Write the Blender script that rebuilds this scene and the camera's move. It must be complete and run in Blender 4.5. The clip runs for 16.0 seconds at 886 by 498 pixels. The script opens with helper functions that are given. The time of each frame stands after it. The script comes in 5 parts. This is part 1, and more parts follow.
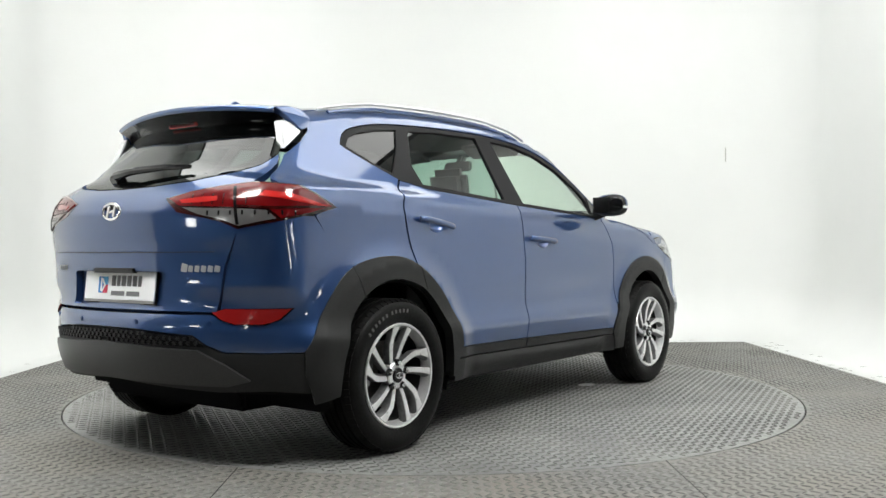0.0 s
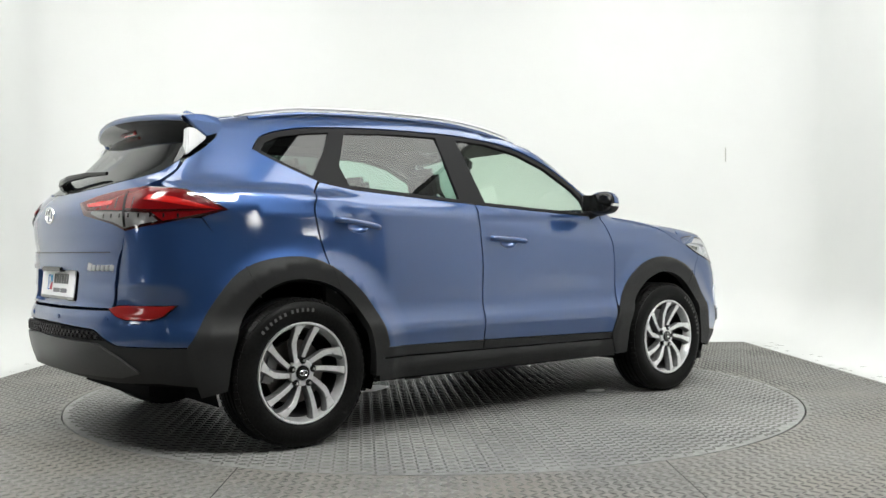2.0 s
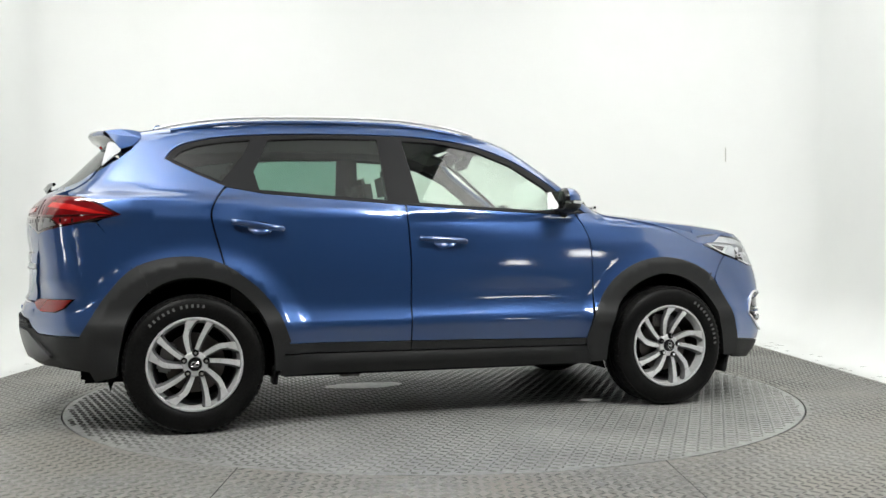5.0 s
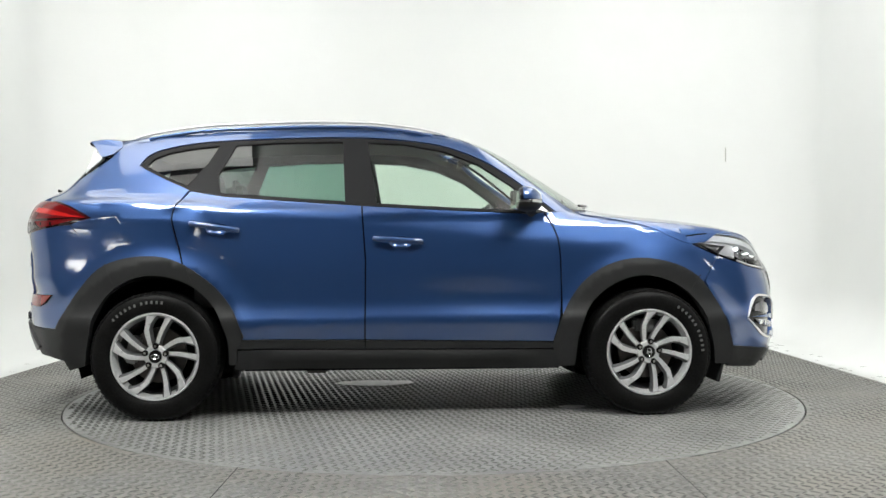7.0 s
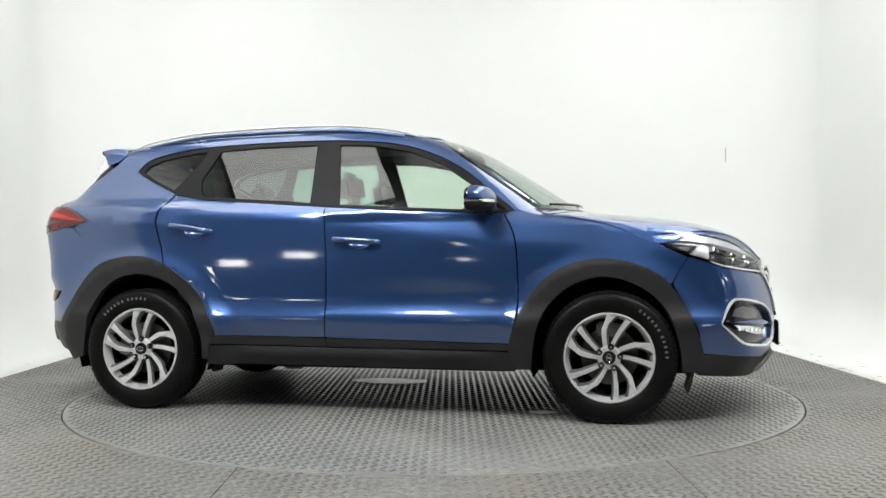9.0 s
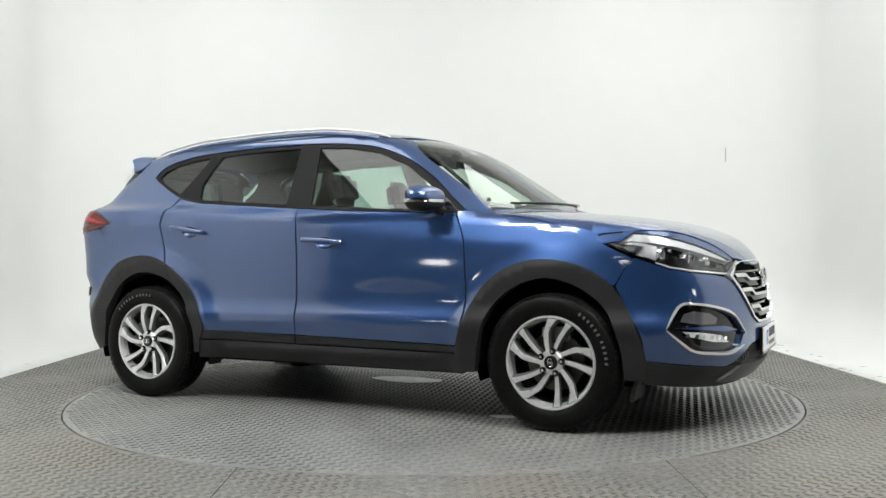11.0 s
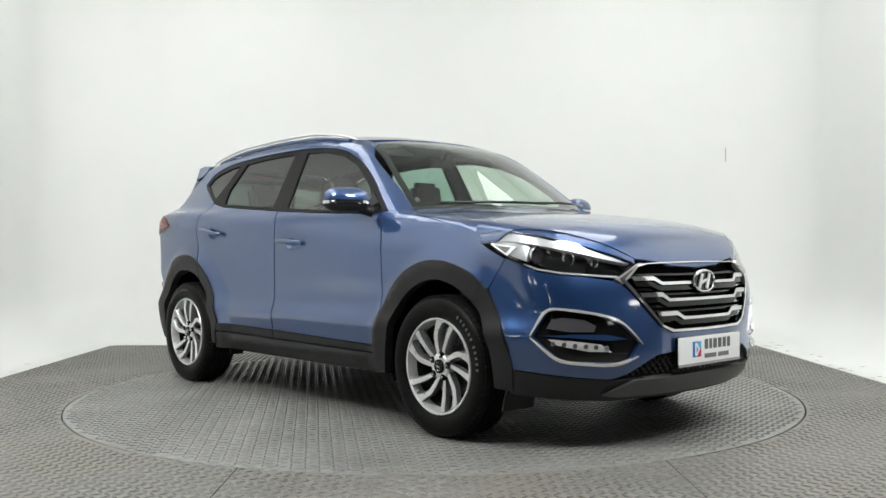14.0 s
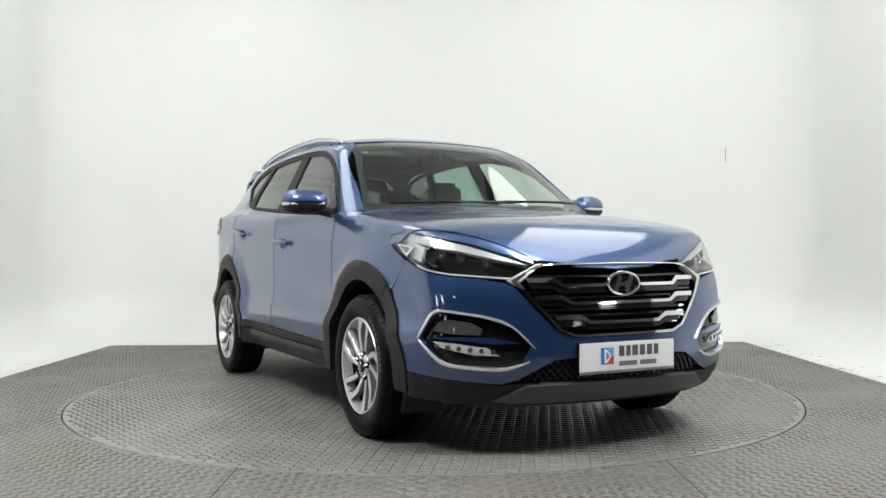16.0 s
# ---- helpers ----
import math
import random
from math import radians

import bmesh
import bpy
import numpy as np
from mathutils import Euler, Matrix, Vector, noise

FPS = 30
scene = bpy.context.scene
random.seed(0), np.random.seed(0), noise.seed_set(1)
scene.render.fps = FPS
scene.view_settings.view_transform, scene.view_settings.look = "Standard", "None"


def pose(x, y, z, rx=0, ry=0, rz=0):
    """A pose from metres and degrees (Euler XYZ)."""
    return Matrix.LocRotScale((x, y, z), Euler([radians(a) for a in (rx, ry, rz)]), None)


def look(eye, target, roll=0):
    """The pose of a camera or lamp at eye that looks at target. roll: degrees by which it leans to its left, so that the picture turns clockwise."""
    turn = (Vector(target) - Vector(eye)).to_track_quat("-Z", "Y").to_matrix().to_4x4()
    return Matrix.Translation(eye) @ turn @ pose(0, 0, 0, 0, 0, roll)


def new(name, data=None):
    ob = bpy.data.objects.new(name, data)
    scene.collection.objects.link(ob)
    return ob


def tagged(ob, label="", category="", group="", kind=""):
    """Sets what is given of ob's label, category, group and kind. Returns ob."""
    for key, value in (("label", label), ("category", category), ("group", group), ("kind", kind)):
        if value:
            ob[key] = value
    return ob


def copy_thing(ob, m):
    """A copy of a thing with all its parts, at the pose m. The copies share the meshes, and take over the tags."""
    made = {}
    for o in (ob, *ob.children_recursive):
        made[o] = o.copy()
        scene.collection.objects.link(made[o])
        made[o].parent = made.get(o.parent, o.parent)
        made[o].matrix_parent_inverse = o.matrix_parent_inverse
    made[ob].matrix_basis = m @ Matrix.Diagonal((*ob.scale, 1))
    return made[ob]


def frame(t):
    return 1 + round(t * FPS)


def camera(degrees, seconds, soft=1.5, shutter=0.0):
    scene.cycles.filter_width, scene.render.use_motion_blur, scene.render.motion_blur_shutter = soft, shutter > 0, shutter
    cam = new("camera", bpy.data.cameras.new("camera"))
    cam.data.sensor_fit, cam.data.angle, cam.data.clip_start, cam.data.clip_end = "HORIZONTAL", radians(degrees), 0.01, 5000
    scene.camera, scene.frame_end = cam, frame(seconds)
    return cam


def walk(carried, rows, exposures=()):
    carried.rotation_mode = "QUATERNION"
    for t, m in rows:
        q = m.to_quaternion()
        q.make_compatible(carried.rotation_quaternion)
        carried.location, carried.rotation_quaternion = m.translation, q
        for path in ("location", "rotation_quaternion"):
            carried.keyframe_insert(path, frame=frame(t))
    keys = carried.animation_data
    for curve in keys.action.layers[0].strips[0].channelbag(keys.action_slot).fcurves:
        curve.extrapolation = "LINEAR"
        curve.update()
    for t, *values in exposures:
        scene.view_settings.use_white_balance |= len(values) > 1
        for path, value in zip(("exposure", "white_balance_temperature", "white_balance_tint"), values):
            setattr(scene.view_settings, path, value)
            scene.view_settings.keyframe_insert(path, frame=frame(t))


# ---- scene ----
# ---------------------------------------------------------------- camera
from mathutils.geometry import delaunay_2d_cdt

cam = camera(51.74, 16.0, soft=1.5)
EYE = (0.0, -5.921, 0.910)
CAM_POSE = Matrix.Translation(EYE) @ pose(0, 0, 0, 90.058, 0, -0.545) @ pose(0, 0, 0, 0, 0, -0.286)
walk(cam, [(0.0, CAM_POSE), (16.0, CAM_POSE)], exposures=[(0.0, -0.02), (9.0, -0.02), (12.0, -0.17), (16.0, -0.17)])


def turn_at(t):
    """Heading of the turntable in degrees."""
    return 52.41 - 7.170 * t - 0.0048 * t * t


# ---------------------------------------------------------------- world
world = bpy.data.worlds.new("world")
scene.world = world
world.use_nodes = True
wn = world.node_tree.nodes["Background"]
wn.inputs[0].default_value, wn.inputs[1].default_value = (0.6, 0.65, 0.7, 1), 0.05


# ---------------------------------------------------------------- materials
def mat(name, color, rough=0.5, metal=0.0, **more):
    m = bpy.data.materials.new(name)
    m.use_nodes = True
    b = m.node_tree.nodes["Principled BSDF"]
    b.inputs["Base Color"].default_value = (*color, 1)
    b.inputs["Roughness"].default_value = rough
    b.inputs["Metallic"].default_value = metal
    for key, value in more.items():
        b.inputs[key.replace("_", " ")].default_value = value
    return m


def grain(m, scale, low, high, detail=4, bump=0.0, bump_scale=None, mix=None, coarse=None, rough=None):
    """Noise between two colours, a second coarser noise, roughness and bump."""
    nt = m.node_tree
    b = nt.nodes["Principled BSDF"]
    tc = nt.nodes.new("ShaderNodeTexCoord")
    n = nt.nodes.new("ShaderNodeTexNoise")
    n.inputs["Scale"].default_value, n.inputs["Detail"].default_value = scale, detail
    nt.links.new(tc.outputs["Object"], n.inputs["Vector"])
    r = nt.nodes.new("ShaderNodeValToRGB")
    r.color_ramp.elements[0].position, r.color_ramp.elements[1].position = 0.41, 0.59
    r.color_ramp.elements[0].color, r.color_ramp.elements[1].color = (*low, 1), (*high, 1)
    nt.links.new(n.outputs["Fac"], r.inputs["Fac"])
    out = r.outputs["Color"]
    if coarse:
        cscale, ccolor, amount = coarse
        n2 = nt.nodes.new("ShaderNodeTexNoise")
        n2.inputs["Scale"].default_value, n2.inputs["Detail"].default_value = cscale, 5
        nt.links.new(tc.outputs["Object"], n2.inputs["Vector"])
        mr = nt.nodes.new("ShaderNodeMapRange")
        mr.inputs["From Min"].default_value, mr.inputs["From Max"].default_value = 0.42, 0.68
        mr.inputs["To Max"].default_value = amount
        nt.links.new(n2.outputs["Fac"], mr.inputs["Value"])
        mx = nt.nodes.new("ShaderNodeMix")
        mx.data_type = "RGBA"
        mx.inputs["B"].default_value = (*ccolor, 1)
        for socket in mx.inputs:
            if socket.identifier == "B_Color":
                socket.default_value = (*ccolor, 1)
            if socket.identifier == "A_Color":
                nt.links.new(out, socket)
            if socket.identifier == "Factor_Float":
                nt.links.new(mr.outputs["Result"], socket)
        out = [s for s in mx.outputs if s.identifier == "Result_Color"][0]
    nt.links.new(out, b.inputs["Base Color"])
    if rough:
        mr2 = nt.nodes.new("ShaderNodeMapRange")
        mr2.inputs["To Min"].default_value, mr2.inputs["To Max"].default_value = rough
        nt.links.new(n.outputs["Fac"], mr2.inputs["Value"])
        nt.links.new(mr2.outputs["Result"], b.inputs["Roughness"])
    if bump:
        n3 = nt.nodes.new("ShaderNodeTexNoise")
        n3.inputs["Scale"].default_value, n3.inputs["Detail"].default_value = bump_scale or scale, 6
        nt.links.new(tc.outputs["Object"], n3.inputs["Vector"])
        bp = nt.nodes.new("ShaderNodeBump")
        bp.inputs["Strength"].default_value, bp.inputs["Distance"].default_value = bump, 0.004
        nt.links.new(n3.outputs["Fac"], bp.inputs["Height"])
        nt.links.new(bp.outputs["Normal"], b.inputs["Normal"])
    return m


def glow(name, color, strength):
    m = bpy.data.materials.new(name)
    m.use_nodes = True
    b = m.node_tree.nodes["Principled BSDF"]
    b.inputs["Base Color"].default_value = (*color, 1)
    b.inputs["Emission Color"].default_value = (*color, 1)
    b.inputs["Emission Strength"].default_value = strength
    return m


def glass(name, color, rough=0.0):
    """Thin pane: clear with a mirror reflection that follows Fresnel."""
    m = bpy.data.materials.new(name)
    m.use_nodes = True
    nt = m.node_tree
    nt.nodes.remove(nt.nodes["Principled BSDF"])
    out = nt.nodes["Material Output"]
    tr, gl = nt.nodes.new("ShaderNodeBsdfTransparent"), nt.nodes.new("ShaderNodeBsdfGlossy")
    tr.inputs["Color"].default_value = (*color, 1)
    gl.inputs["Roughness"].default_value = rough
    lw, pw, ma, mx = (nt.nodes.new("ShaderNode" + k) for k in ("LayerWeight", "Math", "Math", "MixShader"))
    lw.inputs["Blend"].default_value = 0.5
    pw.operation, ma.operation = "POWER", "MULTIPLY_ADD"
    pw.inputs[1].default_value = 4.2
    ma.inputs[1].default_value, ma.inputs[2].default_value = 0.90, 0.082
    nt.links.new(lw.outputs["Facing"], pw.inputs[0])
    nt.links.new(pw.outputs[0], ma.inputs[0])
    nt.links.new(ma.outputs[0], mx.inputs[0])
    nt.links.new(tr.outputs[0], mx.inputs[1])
    nt.links.new(gl.outputs[0], mx.inputs[2])
    nt.links.new(mx.outputs[0], out.inputs["Surface"])
    return m


M = {
    "paint": mat("blue_paint", (0.024, 0.069, 0.205), 0.36, 0.70, Coat_Weight=1.0, Coat_Roughness=0.07, Coat_IOR=1.85),
    "plastic": grain(mat("black_plastic", (0.02, 0.02, 0.02), 0.5, Specular_IOR_Level=0.28), 400, (0.011, 0.0115, 0.012), (0.018, 0.0185, 0.019), bump=0.15, coarse=(3, (0.026, 0.026, 0.026), 0.3)),
    "gloss_black": mat("gloss_black", (0.008, 0.008, 0.009), 0.08),
    # shade of hollows behind panels and wheels, put into a near-black colour
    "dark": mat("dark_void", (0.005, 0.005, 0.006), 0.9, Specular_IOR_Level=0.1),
    "mesh_black": mat("mesh_black", (0.012, 0.012, 0.013), 0.45),
    "chrome": mat("chrome", (0.84, 0.85, 0.86), 0.07, 1.0),
    "satin": mat("satin_silver", (0.34, 0.34, 0.34), 0.40, 0.9),
    "alloy": grain(mat("alloy", (0.55, 0.56, 0.57), 0.30, 0.45), 60, (0.62, 0.625, 0.63), (0.68, 0.685, 0.69), rough=(0.24, 0.36)),
    "alloy_side": grain(mat("alloy_side", (0.2, 0.2, 0.2), 0.38, 0.6), 60, (0.17, 0.172, 0.176), (0.22, 0.222, 0.226)),
    "alloy_dark": mat("alloy_dark", (0.045, 0.045, 0.047), 0.4, 0.6),
    "rubber": grain(mat("tyre_rubber", (0.02, 0.02, 0.02), 0.42, Specular_IOR_Level=0.10), 90, (0.003, 0.003, 0.003), (0.006, 0.006, 0.006), bump=0.2, coarse=(7, (0.016, 0.0155, 0.015), 0.3)),
    "disc_metal": mat("brake_metal", (0.12, 0.11, 0.105), 0.35, 0.9),
    "white_wall": grain(mat("white_wall", (0.8, 0.8, 0.8), 0.6), 2.0, (0.742, 0.752, 0.742), (0.754, 0.764, 0.754), bump=0.04, bump_scale=25, coarse=(0.5, (0.715, 0.722, 0.700), 0.4)),
    "white_floor": grain(mat("white_floor", (0.8, 0.8, 0.8), 0.5), 3.0, (0.76, 0.77, 0.76), (0.83, 0.84, 0.83), coarse=(9, (0.60, 0.60, 0.59), 0.35)),
    "plate_floor": grain(mat("tread_plate", (0.2, 0.2, 0.2), 0.45), 32, (0.108, 0.108, 0.102), (0.240, 0.237, 0.222), bump=0.1, bump_scale=160, coarse=(1.6, (0.215, 0.190, 0.150), 0.6), rough=(0.30, 0.60)),
    "plate_disc": grain(mat("turntable_plate", (0.2, 0.2, 0.2), 0.45), 26, (0.182, 0.185, 0.178), (0.305, 0.308, 0.299), bump=0.1, bump_scale=160, coarse=(1.7, (0.11, 0.11, 0.108), 0.55), rough=(0.27, 0.54)),
    "worn": grain(mat("worn_white", (0.7, 0.7, 0.7), 0.4), 20, (0.72, 0.72, 0.71), (0.86, 0.86, 0.85)),
    "tread_top": grain(mat("tread_top", (0.1, 0.1, 0.1), 0.35, 0.35), 40, (0.065, 0.066, 0.062), (0.16, 0.16, 0.153), coarse=(1.3, (0.26, 0.255, 0.24), 0.7), rough=(0.32, 0.56)),
    "bright_trim": mat("bright_trim", (0.78, 0.79, 0.80), 0.18, 0.45),
    "faint": mat("scratch_grey", (0.42, 0.42, 0.38), 0.7),
    "reflector_red": mat("reflector_red", (0.20, 0.006, 0.006), 0.2, 0.0, Coat_Weight=0.5),
    "scuff": mat("scuff_grey", (0.26, 0.26, 0.25), 0.7),
    "gap": mat("gap_black", (0.01, 0.01, 0.01), 0.8),
    "room_dark": grain(mat("hall_wall", (0.1, 0.1, 0.1), 0.8), 2, (0.055, 0.056, 0.058), (0.075, 0.076, 0.078)),
    "lamp": glow("softbox_glow", (0.995, 1.0, 0.972), 2.7),
    "lamp_small": glow("flood_glow", (0.995, 1.0, 0.972), 10.0),
    "lamp_key": glow("key_glow", (0.995, 1.0, 0.972), 43.5),
    "frame_metal": mat("softbox_frame", (0.03, 0.03, 0.03), 0.5),
    "glass_clear": glass("clear_glass", (0.80, 0.91, 0.83)),
    "glass_tint": glass("tinted_glass", (0.37, 0.55, 0.48)),
    "glass_privacy": glass("privacy_glass", (0.15, 0.18, 0.17)),
    "headliner": grain(mat("headliner", (0.2, 0.2, 0.2), 0.9), 300, (0.11, 0.11, 0.105), (0.15, 0.15, 0.145)),
    "seat": grain(mat("seat_cloth", (0.02, 0.02, 0.02), 0.8), 200, (0.016, 0.016, 0.017), (0.030, 0.030, 0.031), bump=0.2),
    "trim_dark": mat("interior_trim", (0.022, 0.022, 0.023), 0.6),
    "red_lens": mat("red_lens", (0.12, 0.003, 0.004), 0.12, 0.0, Coat_Weight=0.3),
    "red_bright": mat("red_reflector", (0.50, 0.010, 0.008), 0.22, 0.1, Coat_Weight=1.0),
    "clear_lens": mat("clear_lamp", (0.22, 0.22, 0.22), 0.25, 0.6, Coat_Weight=0.6),
    "plate_white": mat("plate_white", (0.88, 0.89, 0.90), 0.35),
    "ink": mat("plate_ink", (0.10, 0.10, 0.105), 0.5),
    "logo_blue": mat("mark_blue", (0.02, 0.22, 0.60), 0.5),
    "logo_red": mat("mark_red", (0.60, 0.03, 0.08), 0.5),
    "lamp_lens": mat("lamp_lens", (0.10, 0.10, 0.11), 0.06, 0.3, Coat_Weight=1.0),
    "lamp_glass": glass("lamp_glass", (0.95, 0.96, 0.97)),
    "silver_trim": mat("silver_trim", (0.62, 0.63, 0.65), 0.38, 0.75),
    "satin_light": mat("satin_rail", (0.74, 0.74, 0.74), 0.30, 0.45),
    "skid": grain(mat("skid_grey", (0.10, 0.10, 0.10), 0.42, 0.3), 300, (0.085, 0.085, 0.086), (0.115, 0.115, 0.116)),
    # gloss black fin with its white reflection put into the base colour
    "fin_reflection": mat("fin_gloss", (0.72, 0.73, 0.74), 0.12, 0.3),
    "surround": mat("window_surround", (0.010, 0.010, 0.011), 0.45, Specular_IOR_Level=0.12),
    "lamp_dark": mat("lamp_base", (0.035, 0.002, 0.002), 0.12, 0.0, Coat_Weight=1.0),
    "diffuser": grain(mat("diffuser_grey", (0.03, 0.03, 0.03), 0.40), 300, (0.022, 0.022, 0.023), (0.036, 0.036, 0.037)),
    "mirror": mat("mirror_silver", (0.85, 0.86, 0.86), 0.02, 1.0),
    "underside": grain(mat("underside_metal", (0.06, 0.06, 0.06), 0.6, 0.5), 40, (0.035, 0.034, 0.033), (0.08, 0.075, 0.07)),
    "ink_grey": mat("plate_ink_grey", (0.17, 0.17, 0.18), 0.5),
    "logo_light": mat("mark_light_blue", (0.10, 0.45, 0.75), 0.5),
    "tyre_letter": mat("tyre_print", (0.10, 0.10, 0.098), 0.7),
}


# ---------------------------------------------------------------- builders
def mesh_object(name, verts, faces, material, parent=None, label="", smooth=False, normals=None):
    me = bpy.data.meshes.new(name)
    me.from_pydata([tuple(v) for v in verts], [], [tuple(f) for f in faces])
    me.materials.append(material)
    me.update()
    if smooth:
        me.polygons.foreach_set("use_smooth", [True] * len(me.polygons))
    if normals is not None:
        me.normals_split_custom_set_from_vertices([tuple(n) for n in normals])
    ob = new(name, me)
    if parent:
        ob.parent = parent
    if label:
        tagged(ob, label)
    return ob


def part(name, bm, material, parent=None, label="", smooth=False, bevel=0.0, angle=40):
    if bevel:
        sharp = [e for e in bm.edges if len(e.link_faces) == 2 and e.calc_face_angle(0) > radians(35)]
        bmesh.ops.bevel(bm, geom=sharp, offset=bevel, segments=2, affect="EDGES", clamp_overlap=True)
    me = bpy.data.meshes.new(name)
    bm.normal_update()
    bm.to_mesh(me)
    bm.free()
    me.materials.append(material)
    if smooth:
        me.polygons.foreach_set("use_smooth", [True] * len(me.polygons))
        me.set_sharp_from_angle(angle=radians(angle))
    ob = new(name, me)
    if parent:
        ob.parent = parent
    if label:
        tagged(ob, label)
    return ob


def box(size, at=(0, 0, 0), turn=(0, 0, 0), bm=None):
    bm = bm or bmesh.new()
    bmesh.ops.create_cube(bm, size=1, matrix=pose(*at, *turn) @ Matrix.Diagonal((*size, 1)))
    return bm


def tube(radius, depth, at=(0, 0, 0), turn=(0, 0, 0), seg=24, r2=None, bm=None):
    bm = bm or bmesh.new()
    bmesh.ops.create_cone(bm, cap_ends=True, segments=seg, radius1=radius, radius2=radius if r2 is None else r2, depth=depth, matrix=pose(*at, *turn))
    return bm


def lathe(profile, seg=64, bm=None):
    """Closed profile of (radius, y) turned round the y axis."""
    bm = bm or bmesh.new()
    rings = []
    for i in range(seg):
        a = 2 * math.pi * i / seg
        rings.append([bm.verts.new((r * math.cos(a), y, r * math.sin(a))) for r, y in profile])
    n = len(profile)
    for i in range(seg):
        for j in range(n):
            bm.faces.new((rings[i][j], rings[i][(j + 1) % n], rings[(i + 1) % seg][(j + 1) % n], rings[(i + 1) % seg][j]))
    bmesh.ops.recalc_face_normals(bm, faces=bm.faces)
    return bm


def sweep(points, radius, bm=None, seg=8, flat=1.0):
    """A round or flattened bar along points."""
    bm = bm or bmesh.new()
    pts = [Vector(p) for p in points]
    rings = []
    for i, p in enumerate(pts):
        d = (pts[min(i + 1, len(pts) - 1)] - pts[max(i - 1, 0)]).normalized()
        s = d.cross(Vector((0, 0, 1)))
        s = s.normalized() if s.length > 1e-4 else Vector((1, 0, 0))
        u = s.cross(d)
        r = radius[i] if isinstance(radius, (list, tuple)) else radius
        rings.append([bm.verts.new(p + s * r * math.cos(2 * math.pi * k / seg) + u * r * flat * math.sin(2 * math.pi * k / seg)) for k in range(seg)])
    for a, b in zip(rings, rings[1:]):
        for k in range(seg):
            bm.faces.new((a[k], a[(k + 1) % seg], b[(k + 1) % seg], b[k]))
    bm.faces.new(rings[0][::-1])
    bm.faces.new(rings[-1])
    bmesh.ops.recalc_face_normals(bm, faces=bm.faces)
    return bm


def spline(pts, n=8, closed=False):
    """Catmull-Rom through points of any dimension."""
    p = [np.array(q, float) for q in pts]
    k = len(p)
    out = []
    for i in range(k if closed else k - 1):
        p0, p1, p2, p3 = (p[(i + d) % k] if closed else p[min(max(i + d, 0), k - 1)] for d in (-1, 0, 1, 2))
        for j in range(n):
            t = j / n
            out.append(0.5 * (2 * p1 + (p2 - p0) * t + (2 * p0 - 5 * p1 + 4 * p2 - p3) * t * t + (3 * p1 - p0 - 3 * p2 + p3) * t ** 3))
    if not closed:
        out.append(p[-1])
    return out


# ---------------------------------------------------------------- the studio
def cove_wall():
    """White sweep: flat rim, quarter-round cove, upright wall, round the three sides."""
    rim, R, top = 0.25, 0.55, 4.6
    prof = [(0.0, -0.036), (rim, -0.036)]
    prof += [(rim + R * math.sin(a), -0.036 + R * (1 - math.cos(a))) for a in np.linspace(0.12, math.pi / 2, 12)]
    prof += [(rim + R, z) for z in (1.0, 1.8, 2.6, 3.6, top)]
    x0, x1, y1, y0 = -3.14, 3.02, 2.96, -2.6
    path = [((x0, y0), (-1, 0)), ((x0, -1.0), (-1, 0)), ((x0, 1.0), (-1, 0)), ((x0, y1), (-1, 0))]
    path += [((x0, y1), (-math.cos(a), math.sin(a))) for a in np.linspace(0.1, math.pi / 2 - 0.1, 9)]
    path += [((x0, y1), (0, 1)), ((0, y1), (0, 1)), ((x1, y1), (0, 1))]
    path += [((x1, y1), (math.sin(a), math.cos(a))) for a in np.linspace(0.1, math.pi / 2 - 0.1, 9)]
    path += [((x1, y1), (1, 0)), ((x1, 1.0), (1, 0)), ((x1, -1.0), (1, 0)), ((x1, y0), (1, 0))]
    vs, fs, n = [], [], len(prof)
    for (px, py), (dx, dy) in path:
        for d, z in prof:
            vs.append((px + dx * d, py + dy * d, z))
    for i in range(len(path) - 1):
        for j in range(n - 1):
            a, b, c, d = i * n + j, i * n + j + 1, (i + 1) * n + j + 1, (i + 1) * n + j
            fs.append((a, b, c, d))
    bm = bmesh.new()
    me = bpy.data.meshes.new("t")
    me.from_pydata(vs, [], fs)
    bm.from_mesh(me)
    bmesh.ops.remove_doubles(bm, verts=bm.verts, dist=1e-4)
    bmesh.ops.recalc_face_normals(bm, faces=bm.faces)
    ob = part("wall_cove", bm, M["white_wall"], smooth=True, angle=60)
    sol = ob.modifiers.new("thick", "SOLIDIFY")
    sol.thickness, sol.offset = 0.08, 0.0
    tagged(ob, "white painted studio cove wall curving up from the floor", "wall", kind="structure")


